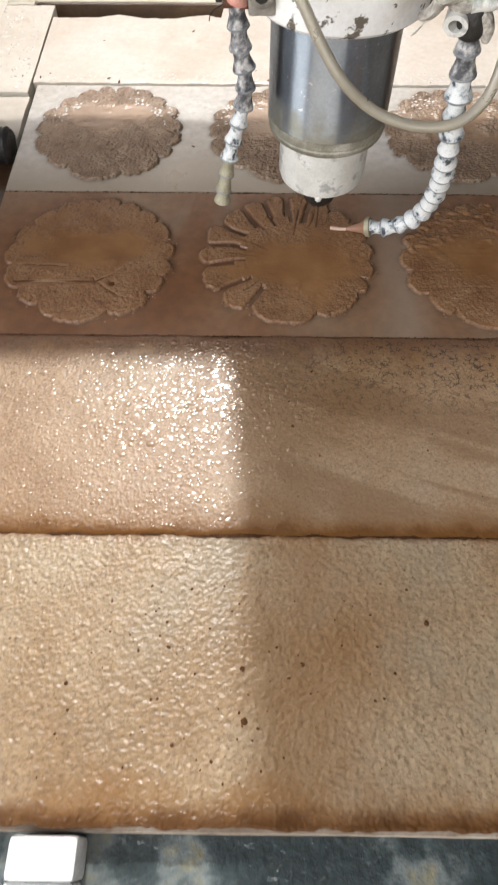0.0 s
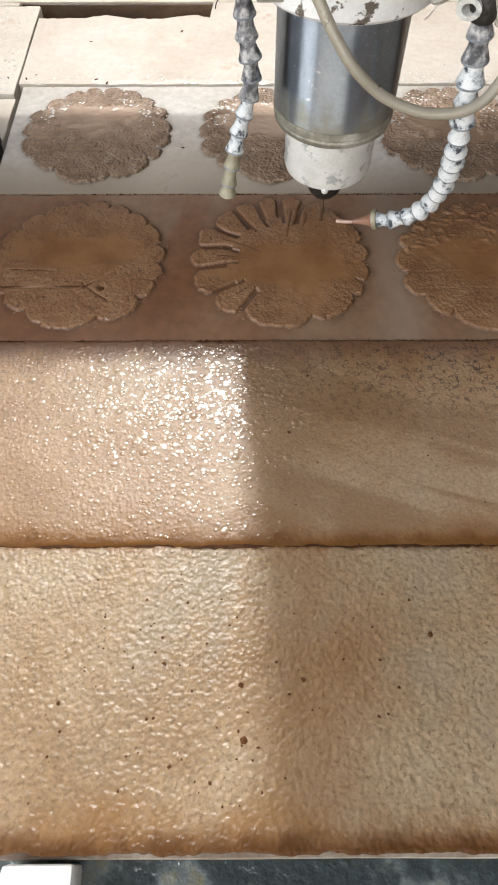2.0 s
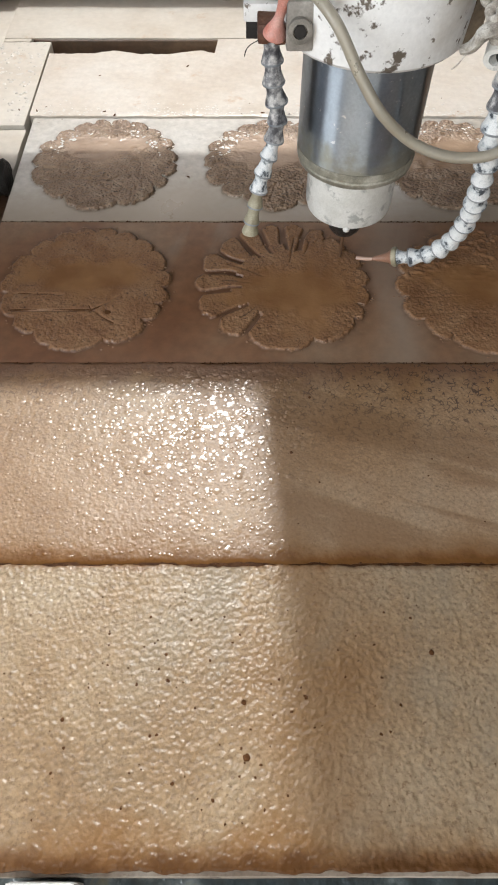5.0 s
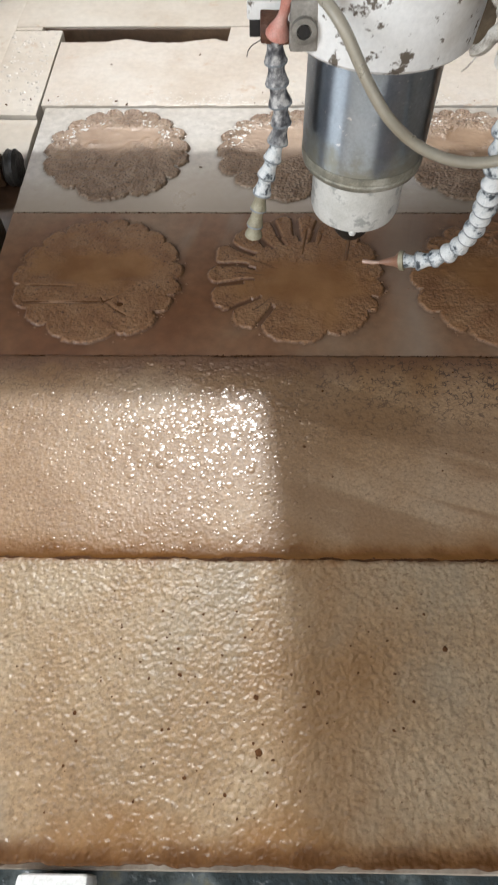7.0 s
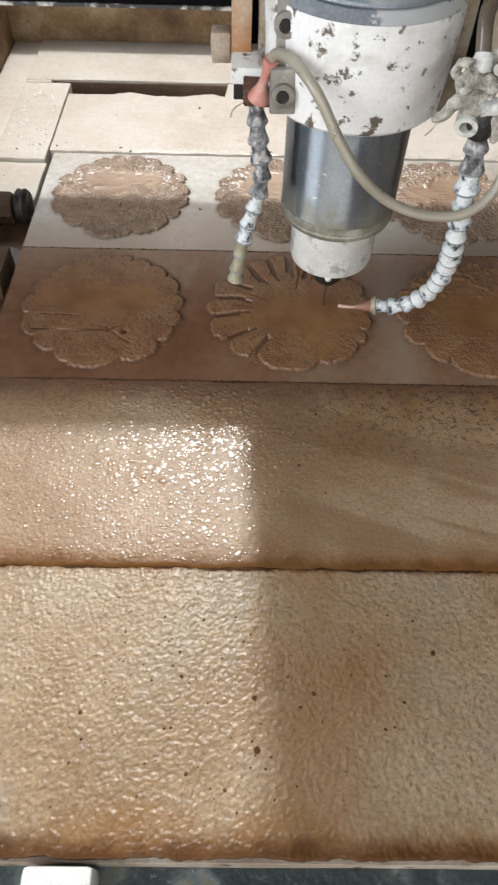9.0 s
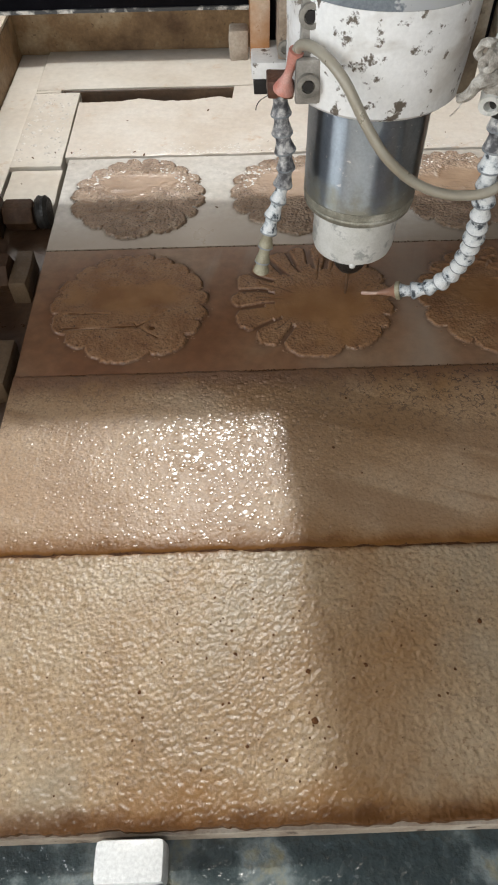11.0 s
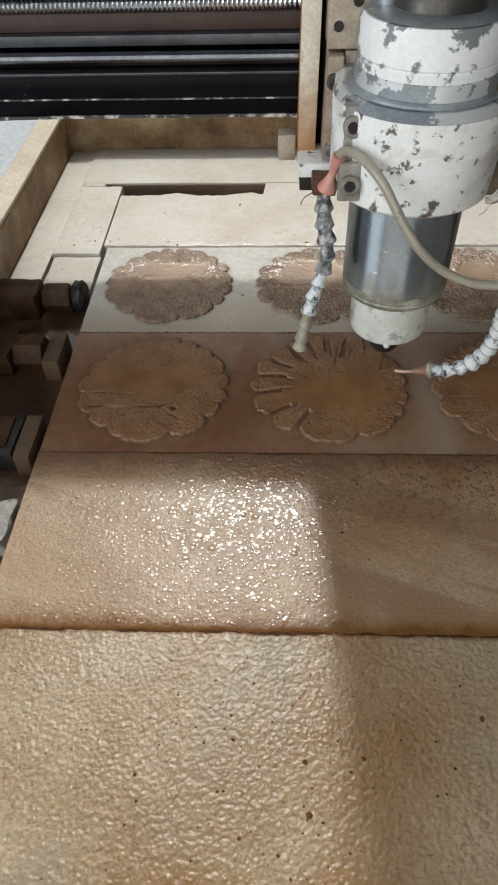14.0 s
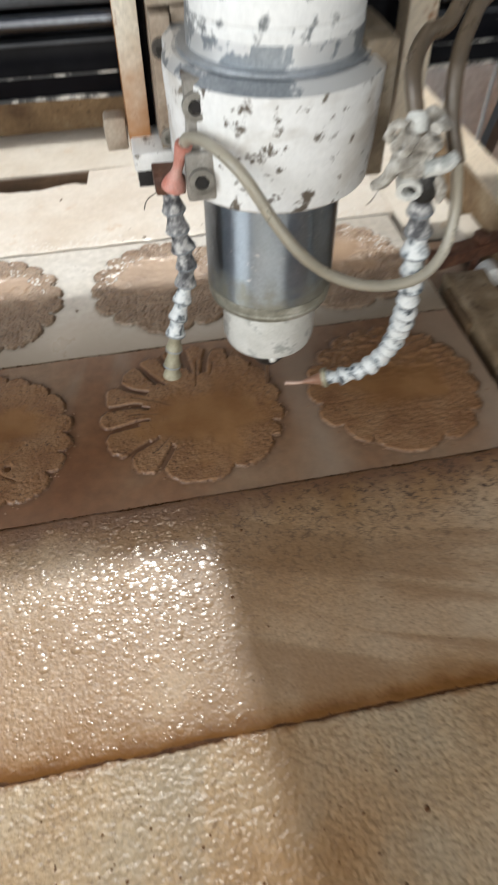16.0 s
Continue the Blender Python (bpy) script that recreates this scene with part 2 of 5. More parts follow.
RUST = (0.22, 0.106, 0.028)
DEEP_RUST = (0.17, 0.066, 0.008)
M = dict(
    # RUST lines the front edge; its X entry is a brown band mid-slab
    dry=stained(stained(mat("pebbled_sandstone", [(0.245, 0.148, 0.068), (0.326, 0.227, 0.127), (0.378, 0.298, 0.195)], 9, (0.42, 0.54), 0.36, 360, coat=0.38,
                    coat_rough=0.25, bump_dist=0.0018, bump_kind="pebble", mottle=0.24, fine=260, spots=(330, 0.53, 0.72, (0.14, 0.08, 0.036))),
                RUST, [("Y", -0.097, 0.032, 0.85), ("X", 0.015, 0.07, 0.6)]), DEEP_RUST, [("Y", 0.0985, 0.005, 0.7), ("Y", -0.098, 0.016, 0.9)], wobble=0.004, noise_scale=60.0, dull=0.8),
    wet=stained(stained(mat("wet_pebbled_sandstone", [(0.258, 0.145, 0.065), (0.344, 0.221, 0.12), (0.394, 0.291, 0.188)], 7, (0.4, 0.52), 0.26, 400, coat=0.22, mottle=0.26, fine=480,
                    coat_rough=0.33, bump_dist=0.0012, bump_kind="pebble", spots=(380, 0.56, 0.74, (0.19, 0.12, 0.068))),
                RUST, [("Y", -0.099, 0.04, 0.85), ("Y", 0.099, 0.05, 0.8)]), DEEP_RUST, [("Y", 0.0985, 0.012, 0.7), ("Y", -0.0995, 0.018, 0.95)], wobble=0.004, noise_scale=60.0, dull=0.8),
    slurry=mat("slurry_covered_stone", [(0.175, 0.075, 0.032), (0.225, 0.115, 0.058), (0.275, 0.178, 0.108)], 6, (0.35, 0.5), 0.1, 60, coat=0.12, coat_rough=0.25,
               contrast=(0.36, 0.68)),
    honed=mat("honed_grey_sandstone", [(0.38, 0.335, 0.28), (0.49, 0.465, 0.42), (0.56, 0.545, 0.515)], 8, (0.25, 0.45), 0.1, 90, coat=0.3, coat_rough=0.2,
              spots=(90, 0.68, 0.73, (0.15, 0.1, 0.07))),
    carved=mat("carved_wet_stone", [(0.19, 0.088, 0.036), (0.255, 0.13, 0.058), (0.31, 0.175, 0.088)], 40, (0.4, 0.55), 0.34, 420, coat=0.3, coat_rough=0.14,
               bump_dist=0.0022, bump_kind="pebble", spots=(300, 0.57, 0.66, (0.085, 0.038, 0.018))),
    carved_grey=mat("carved_grey_stone", [(0.175, 0.106, 0.06), (0.262, 0.17, 0.105), (0.37, 0.27, 0.185)], 60, (0.4, 0.55), 0.7, 330, coat=0.4, coat_rough=0.14,
                    bump_dist=0.003, bump_kind="pebble", spots=(240, 0.57, 0.66, (0.07, 0.045, 0.03))),
    pale=mat("pale_dusty_stone", [(0.5, 0.425, 0.34), (0.585, 0.53, 0.46), (0.625, 0.59, 0.535)], 11, (0.4, 0.65), 0.15, 100, coat=0.25, coat_rough=0.2, mottle=0.07, spots=(26, 0.62, 0.74, (0.5, 0.36, 0.24))),
    cream=mat("cream_dusty_board", [(0.52, 0.46, 0.38), (0.6, 0.555, 0.485), (0.64, 0.61, 0.55)], 8, (0.5, 0.75), 0.12, 100, mottle=0.06, spots=(24, 0.63, 0.75, (0.5, 0.37, 0.25))),
    wall=mat("stained_cream_trough", [(0.12, 0.065, 0.028), (0.28, 0.175, 0.085), (0.5, 0.39, 0.25)], 14, (0.5, 0.7), 0.5, 120, spots=(110, 0.62, 0.7, (0.1, 0.06, 0.03))),
    walltop=mat("cream_trough_rim", [(0.55, 0.46, 0.35), (0.68, 0.6, 0.48)], 18, (0.5, 0.7), 0.3, 120, spots=(60, 0.64, 0.7, (0.3, 0.2, 0.1))),
    mud=mat("brown_mud_bed", [(0.05, 0.027, 0.016), (0.1, 0.055, 0.03), (0.17, 0.105, 0.062)], 12, (0.25, 0.5), 0.5, 90, coat=0.5, coat_rough=0.15),
    bed=mat("wet_dark_steel_bed", [(0.035, 0.05, 0.052), (0.06, 0.08, 0.082), (0.17, 0.2, 0.2), (0.25, 0.235, 0.15)], 14, (0.12, 0.3), 0.8, 130, bump_dist=0.003, coat=1.0, coat_rough=0.17,
            contrast=(0.44, 0.62)),
    crumb=mat("rusty_grit", [(0.03, 0.012, 0.005), (0.1, 0.042, 0.014)], 60, (0.6, 0.8), 0.6, 300, spec=0.2),
    pit=mat("dark_pit", [(0.06, 0.026, 0.01), (0.13, 0.06, 0.025)], 300, (0.85, 0.95), spec=0.1),
    steel=mat("worn_steel_sleeve", [(0.31, 0.35, 0.39), (0.45, 0.49, 0.53)], 30, (0.34, 0.44), 0.03, 300, metal=1.0, mottle=0.1, turned=True, spots=(140, 0.63, 0.67, (0.7, 0.7, 0.68))),
    scum=mat("limescale_ring", [(0.15, 0.148, 0.125), (0.29, 0.28, 0.225), (0.5, 0.49, 0.43)], 55, (0.4, 0.6), 0.3, 200, metal=0.3),
    nose=mat("chalky_white_cap", [(0.56, 0.56, 0.52), (0.72, 0.72, 0.69)], 40, (0.45, 0.65), 0.2, 220, mottle=0.08, spots=(50, 0.53, 0.6, (0.38, 0.39, 0.37))),
    paint=mat("flaking_white_paint", [(0.77, 0.77, 0.75), (0.87, 0.87, 0.86)], 20, (0.35, 0.55), 0.12, 90, mottle=0.06, spots=(75, 0.572, 0.62, (0.13, 0.108, 0.085))),
    paint_worn=mat("badly_flaked_white_paint", [(0.77, 0.77, 0.75), (0.87, 0.87, 0.86)], 20, (0.35, 0.55), 0.12, 90, mottle=0.06, spots=(20, 0.525, 0.555, (0.2, 0.21, 0.215))),
    barepatch=mat("scraped_metal_with_paint_rests", [(0.24, 0.27, 0.3), (0.4, 0.43, 0.46)], 30, (0.3, 0.45), 0.1, 120, metal=0.55, spots=(17, 0.54, 0.56, (0.82, 0.82, 0.81))),
    greymetal=mat("grey_cast_metal", [(0.3, 0.325, 0.35), (0.5, 0.525, 0.55)], 40, (0.3, 0.5), 0.2, 200, metal=0.6),
    black=mat("black_painted_steel", [(0.003, 0.003, 0.004), (0.007, 0.007, 0.009)], 30, (0.12, 0.22), 0.03, 120, coat=0.0, spec=0.06, spots=(90, 0.69, 0.73, (0.14, 0.14, 0.14))),
    chip=mat("chipped_edge", [(0.05, 0.05, 0.05), (0.6, 0.57, 0.52)], 70, (0.4, 0.7), contrast=(0.5, 0.6)),
    chrome=mat("polished_rail", [(0.1, 0.105, 0.12), (0.17, 0.18, 0.2)], 15, (0.12, 0.25), metal=1.0),
    screw=mat("bright_screw_steel", [(0.5, 0.52, 0.55), (0.66, 0.68, 0.7)], 15, (0.12, 0.22), metal=1.0),
    railgrey=mat("dull_grey_rail", [(0.045, 0.048, 0.055), (0.1, 0.105, 0.115)], 30, (0.3, 0.5), metal=0.7, spots=(60, 0.62, 0.66, (0.05, 0.05, 0.05))),
    brownpaint=mat("dark_brown_recess", [(0.028, 0.013, 0.01), (0.055, 0.026, 0.019)], 20, (0.4, 0.6)),
    creampaint=mat("cream_machine_paint", [(0.55, 0.47, 0.35), (0.68, 0.6, 0.48)], 16, (0.4, 0.6), 0.2, 150, spots=(40, 0.6, 0.68, (0.25, 0.1, 0.03))),
    rustpaint=mat("rust_run_cream_paint", [(0.2, 0.065, 0.016), (0.4, 0.17, 0.05), (0.58, 0.4, 0.22)], 14, (0.5, 0.7), 0.4, 150),
    runpaint=stained(mat("cream_paint_with_rust_run", [(0.62, 0.55, 0.44), (0.76, 0.7, 0.6)], 30, (0.4, 0.6), 0.2, 150, spots=(60, 0.62, 0.68, (0.25, 0.1, 0.03))),
                     (0.36, 0.15, 0.04), [("Z", 0.0, 0.1, 0.95)], noise_scale=60),
    tan=mat("dusty_tan_plate", [(0.22, 0.16, 0.11), (0.38, 0.31, 0.24), (0.5, 0.44, 0.36)], 28, (0.5, 0.7), 0.4, 140, spots=(50, 0.62, 0.68, (0.08, 0.05, 0.03))),
    grimed=mat("brown_grimed_casting", [(0.09, 0.065, 0.04), (0.2, 0.155, 0.105), (0.38, 0.33, 0.26)], 26, (0.45, 0.65), 0.3, 160, spots=(60, 0.58, 0.66, (0.06, 0.045, 0.03))),
    dirty=mat("dirty_grey_casting", [(0.16, 0.145, 0.125), (0.3, 0.28, 0.25), (0.52, 0.5, 0.47)], 34, (0.45, 0.65), 0.3, 160, spots=(60, 0.6, 0.66, (0.08, 0.06, 0.05))),
    bolt=mat("dark_socket_bolt", [(0.05, 0.045, 0.04), (0.12, 0.11, 0.1)], 60, (0.35, 0.55), metal=0.7),
    boltring=mat("dusty_bolt_head", [(0.18, 0.17, 0.15), (0.4, 0.38, 0.34)], 80, (0.4, 0.6), metal=0.5),
    hole=mat("dark_hole", [(0.012, 0.01, 0.01), (0.02, 0.018, 0.015)], 60, (0.6, 0.8)),
    bead=mat("limed_hose_bead", [(0.05, 0.062, 0.075), (0.5, 0.54, 0.56), (0.7, 0.72, 0.72)], 120, (0.4, 0.6), 0.3, 260, contrast=(0.38, 0.52)),
    beaddark=mat("grey_hose_bead", [(0.05, 0.05, 0.055), (0.2, 0.2, 0.205), (0.52, 0.51, 0.49)], 110, (0.4, 0.6), 0.3, 260, contrast=(0.4, 0.6)),
    lip=mat("grey_bead_lip", [(0.14, 0.16, 0.18), (0.34, 0.36, 0.37)], 60, (0.4, 0.6), 0.2, 260),
    beadtan=mat("tan_hose_bead", [(0.2, 0.175, 0.11), (0.42, 0.39, 0.28)], 75, (0.4, 0.6), 0.3, 260),
    hose=mat("milky_vinyl_hose", [(0.43, 0.385, 0.29), (0.53, 0.49, 0.4)], 25, (0.25, 0.4), coat=0.4, coat_rough=0.2, mottle=0.05),
    hosebrown=mat("brown_stained_vinyl_hose", [(0.1, 0.073, 0.047), (0.21, 0.16, 0.11)], 25, (0.25, 0.4), coat=0.4, coat_rough=0.2, mottle=0.08),
    red=mat("faded_red_tubing", [(0.5, 0.15, 0.1), (0.6, 0.36, 0.31)], 60, (0.4, 0.6), 0.2, 200),
    copper=mat("pinkish_nozzle", [(0.26, 0.13, 0.08), (0.34, 0.2, 0.14)], 90, (0.3, 0.5)),
    rope=mat("dusty_rag_rope", [(0.12, 0.1, 0.08), (0.42, 0.39, 0.34), (0.7, 0.68, 0.63)], 110, (0.8, 0.95), 0.8, 420),
    rubber=mat("black_rubber", [(0.012, 0.011, 0.01), (0.03, 0.028, 0.025)], 90, (0.3, 0.6), 0.6, 220),
    timber=mat("wet_brown_timber", [(0.035, 0.016, 0.008), (0.07, 0.036, 0.018), (0.12, 0.068, 0.036)], 26, (0.45, 0.7), 0.4, 160, spec=0.25),
    sand=mat("tan_stone_offcut", [(0.075, 0.045, 0.023), (0.15, 0.1, 0.056)], 26, (0.4, 0.65), 0.4, 160),
    strip=mat("grey_tan_stone_strip", [(0.13, 0.085, 0.045), (0.25, 0.185, 0.115), (0.4, 0.33, 0.24)], 22, (0.4, 0.6), 0.5, 160, coat=0.2, spots=(60, 0.57, 0.66, (0.07, 0.04, 0.022))),
    rusty=mat("rusty_iron_bar", [(0.05, 0.025, 0.02), (0.12, 0.055, 0.035), (0.2, 0.1, 0.06)], 60, (0.4, 0.7), 0.5, 220, metal=0.3),
    plastic=mat("white_plastic_block", [(0.66, 0.68, 0.68), (0.76, 0.77, 0.76)], 30, (0.3, 0.45)),
    concrete=mat("grey_concrete_floor", [(0.5, 0.52, 0.54), (0.6, 0.62, 0.64)], 3, (0.6, 0.8), 0.2, 60),
    sheet=mat("grey_sheet_metal", [(0.62, 0.66, 0.69), (0.74, 0.77, 0.79)], 6, (0.4, 0.6)),
    plaster=mat("dusty_plaster_wall", [(0.45, 0.42, 0.37), (0.56, 0.53, 0.48)], 2, (0.7, 0.9), 0.2, 40),
    roofing=mat("grey_roof_sheet", [(0.2, 0.2, 0.2), (0.28, 0.28, 0.28)], 2, (0.6, 0.8)),
    frame=mat("dark_machine_frame", [(0.05, 0.06, 0.07), (0.1, 0.11, 0.12)], 5, (0.4, 0.6)),
    orange=mat("orange_plastic_drum", [(0.5, 0.2, 0.06), (0.62, 0.3, 0.12)], 9, (0.4, 0.6)),
)
streaked(M["wet"], (0.2, 0.108, 0.045), -18, 4, 26, 0.5, 0.64, 0.65)
# broad darker brown band along X, near the wet slab's middle
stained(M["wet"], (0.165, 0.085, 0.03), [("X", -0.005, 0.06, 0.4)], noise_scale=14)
stained(M["wet"], (0.13, 0.062, 0.034), [("Y", 0.094, 0.032, 0.75)], wobble=0.012, noise_scale=40)
M["wetbead"] = M["wet"].copy()
M["wetbead"].name = "water_bead_on_brown_stone"
bead_bsdf = M["wetbead"].node_tree.nodes["Principled BSDF"]
for key in ("Normal", "Coat Normal", "Coat Weight"):
    for link in list(bead_bsdf.inputs[key].links):
        M["wetbead"].node_tree.links.remove(link)
bead_bsdf.inputs["Coat Weight"].default_value, bead_bsdf.inputs["Coat Roughness"].default_value = 1.0, 0.2
crackled(M["wet"], (0.05, 0.024, 0.013), 250, (-0.1, -0.01), (0.2, 0.06))
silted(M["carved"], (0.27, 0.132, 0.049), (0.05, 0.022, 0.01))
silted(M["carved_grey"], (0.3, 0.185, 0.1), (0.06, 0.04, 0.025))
streaked(M["paint"], (0.4, 0.35, 0.28), 0, 14, 22, 0.5, 0.68, 0.55)
streaked(M["dry"], (0.24, 0.2, 0.14), 80, 6, 14, 0.5, 0.7, 0.5)
streaked(M["slurry"], (0.29, 0.22, 0.165), 70, 4, 9, 0.54, 0.7, 0.65)
stained(M["dry"], (0.085, 0.036, 0.01), [("Y", -0.098, 0.018, 0.95)], wobble=0.006, noise_scale=60)
stained(M["wet"], (0.13, 0.058, 0.017), [("Y", -0.0985, 0.01, 0.8)], wobble=0.006, noise_scale=60)
stained(M["slurry"], (0.34, 0.265, 0.2), [("X", 0.115, 0.05, 0.55), ("X", 0.29, 0.06, 0.55)], noise_scale=9)
silted(M["slurry"], (0.2, 0.11, 0.055), (0.06, 0.026, 0.012))
stained(M["steel"], (0.26, 0.25, 0.19), [("Z", 0.016, 0.032, 0.85)], noise_scale=60, dull=0.5)
# slurry brown at the front edge, plus painted shade over the front half
stained(M["honed"], (0.22, 0.145, 0.09), [("Y", -0.0985, 0.08, 0.8)], noise_scale=12)
stained(M["honed"], (0.34, 0.28, 0.2), [("Y", -0.07, 0.075, 0.6)], noise_scale=10)
silted(M["honed"], (0.3, 0.2, 0.13), (0.12, 0.085, 0.06))
jet = bpy.data.materials.new("pinkish_plastic_tube")
jet.use_nodes = True
jb = jet.node_tree.nodes["Principled BSDF"]
jb.inputs["Base Color"].default_value = (0.45, 0.3, 0.23, 1)
jb.inputs["Roughness"].default_value = 0.15
M["jet"] = jet
for key, clear in (("hose", 0.4), ("hosebrown", 0.35)):
    M[key].node_tree.nodes["Principled BSDF"].inputs["Transmission Weight"].default_value = clear
M["rimbead"] = mat("wet_grit_on_carving", [(0.2, 0.1, 0.045), (0.3, 0.18, 0.1)], 90, (0.3, 0.45), coat=1.0, coat_rough=0.16)
M["palebead"] = mat("wet_pale_bead", [(0.62, 0.58, 0.52), (0.7, 0.67, 0.62)], 7, (0.4, 0.5), coat=1.0, coat_rough=0.2)


# ---- mesh helpers: everything is given in world places and moved to its thing's base ----
def thing(name, base, label, category, group="", kind=""):
    ob = new(name)
    ob.empty_display_size = 0.02
    ob.location = base
    ob["base"] = base
    return tagged(ob, label, category, group, kind)


def base_of(ob):
    b = Vector(ob.get("base", (0, 0, 0)))
    return b


def part(name, bm, material, parent, label="", smooth=True):
    me = bpy.data.meshes.new(name)
    root = parent
    off = Vector((0, 0, 0))
    if parent is not None:
        off = base_of(parent)
        if parent.parent is not None:
            off = base_of(parent.parent)
    for v in bm.verts:
        v.co -= off
    bmesh.ops.recalc_face_normals(bm, faces=bm.faces)
    bm.to_mesh(me)
    bm.free()
    if smooth:
        me.polygons.foreach_set("use_smooth", [True] * len(me.polygons))
        me.set_sharp_from_angle(angle=radians(38))
    me.materials.append(M[material])
    ob = new(name, me)
    ob.parent = parent
    return tagged(ob, label)


def box(x0, x1, y0, y1, z0, z1, bevel=0.0015, jitter=0.0, cuts=0):
    bm = bmesh.new()
    bmesh.ops.create_cube(bm, size=1)
    for v in bm.verts:
        v.co = Vector(((x0 + x1) / 2 + v.co.x * (x1 - x0), (y0 + y1) / 2 + v.co.y * (y1 - y0), (z0 + z1) / 2 + v.co.z * (z1 - z0)))
    if cuts:
        bmesh.ops.subdivide_edges(bm, edges=bm.edges[:], cuts=cuts, use_grid_fill=True)
    if bevel:
        es = [e for e in bm.edges if len(e.link_faces) == 2 and e.calc_face_angle() > 0.5]
        bmesh.ops.bevel(bm, geom=es, offset=bevel, segments=2, affect="EDGES", profile=0.6)
    if jitter:
        for v in bm.verts:
            v.co += noise.noise_vector(v.co * 60) * jitter
    return bm


def lathe(profile, place, axis=(0, 0, 1), n=32, cap=True):
    """A turned body: profile of (radius, height) along the axis from place."""
    bm = bmesh.new()
    q = Vector(axis).normalized().to_track_quat("Z", "Y").to_matrix()
    rings = []
    for r, h in profile:
        rings.append([bm.verts.new(Vector(place) + q @ Vector((r * math.cos(a), r * math.sin(a), h)))
                      for a in (2 * math.pi * k / n for k in range(n))])
    for a, b in zip(rings, rings[1:]):
        for k in range(n):
            bm.faces.new((a[k], a[(k + 1) % n], b[(k + 1) % n], b[k]))
    if cap:
        bm.faces.new(rings[0])
        bm.faces.new(rings[-1])
    return bm


def smooth_path(pts, steps=10):
    """Catmull-Rom through the points."""
    p = [Vector(q) for q in pts]
    p = [2 * p[0] - p[1]] + p + [2 * p[-1] - p[-2]]
    out = []
    for i in range(1, len(p) - 2):
        a, b, c, d = p[i - 1:i + 3]
        for k in range(steps):
            u = k / steps
            out.append(0.5 * (2 * b + (c - a) * u + (2 * a - 5 * b + 4 * c - d) * u * u + (3 * b - a - 3 * c + d) * u ** 3))
    out.append(p[-2])
    return out


def tube(pts, r, n=14, steps=10, wob=0.0):
    path = smooth_path(pts, steps)
    bm = bmesh.new()
    rings = []
    up = Vector((0.3, 0.5, 0.8))
    for i, c in enumerate(path):
        d = (path[min(i + 1, len(path) - 1)] - path[max(i - 1, 0)]).normalized()
        s = d.cross(up).normalized()
        up = s.cross(d).normalized()
        rad = (r(i / (len(path) - 1)) if callable(r) else r)
        ring = []
        for k in range(n):
            a = 2 * math.pi * k / n
            v = c + (s * math.cos(a) + up * math.sin(a)) * rad
            if wob:
                v += noise.noise_vector(v * 90) * wob
            ring.append(bm.verts.new(v))
        rings.append(ring)
    for a, b in zip(rings, rings[1:]):
        for k in range(n):
            bm.faces.new((a[k], a[(k + 1) % n], b[(k + 1) % n], b[k]))
    bm.faces.new(rings[0])
    bm.faces.new(rings[-1])
    return bm


# ---- stone fields ----
def cloud(x, y, scale, seed=0):
    """Smooth value noise over arrays, 0 to 1."""
    x, y = x * scale + seed * 17.31, y * scale + seed * 9.17
    i, j = np.floor(x).astype(int), np.floor(y).astype(int)
    u, v = x - i, y - j
    u, v = u * u * (3 - 2 * u), v * v * (3 - 2 * v)

    def h(a, b):
        n = np.sin(a * 127.1 + b * 311.7 + seed * 74.7) * 43758.5453
        return n - np.floor(n)

    return (h(i, j) * (1 - u) + h(i + 1, j) * u) * (1 - v) + (h(i, j + 1) * (1 - u) + h(i + 1, j + 1) * u) * v


def pebbles(x, y, cell, seed=0, flat=1.0):
    """Rounded grains on a jittered grid, 0 to 1, over arrays."""
    x, y = x / cell + seed * 3.7, y / cell * flat + seed * 5.3
    i, j = np.floor(x), np.floor(y)
    best = np.zeros(x.shape)
    for di in (-1, 0, 1):
        for dj in (-1, 0, 1):
            a, b = i + di, j + dj
            h = [np.modf(np.abs(np.sin(a * p + b * q + seed) * 43758.5453))[0] for p, q in ((127.1, 311.7), (269.5, 183.3), (419.2, 371.9))]
            d = ((x - a - h[0]) ** 2 + (y - b - h[1]) ** 2) / (0.55 + 0.5 * h[2]) ** 2
            best = np.maximum(best, np.sqrt(np.clip(1 - d, 0, 1)) * (0.45 + 0.55 * h[2]))
    return best


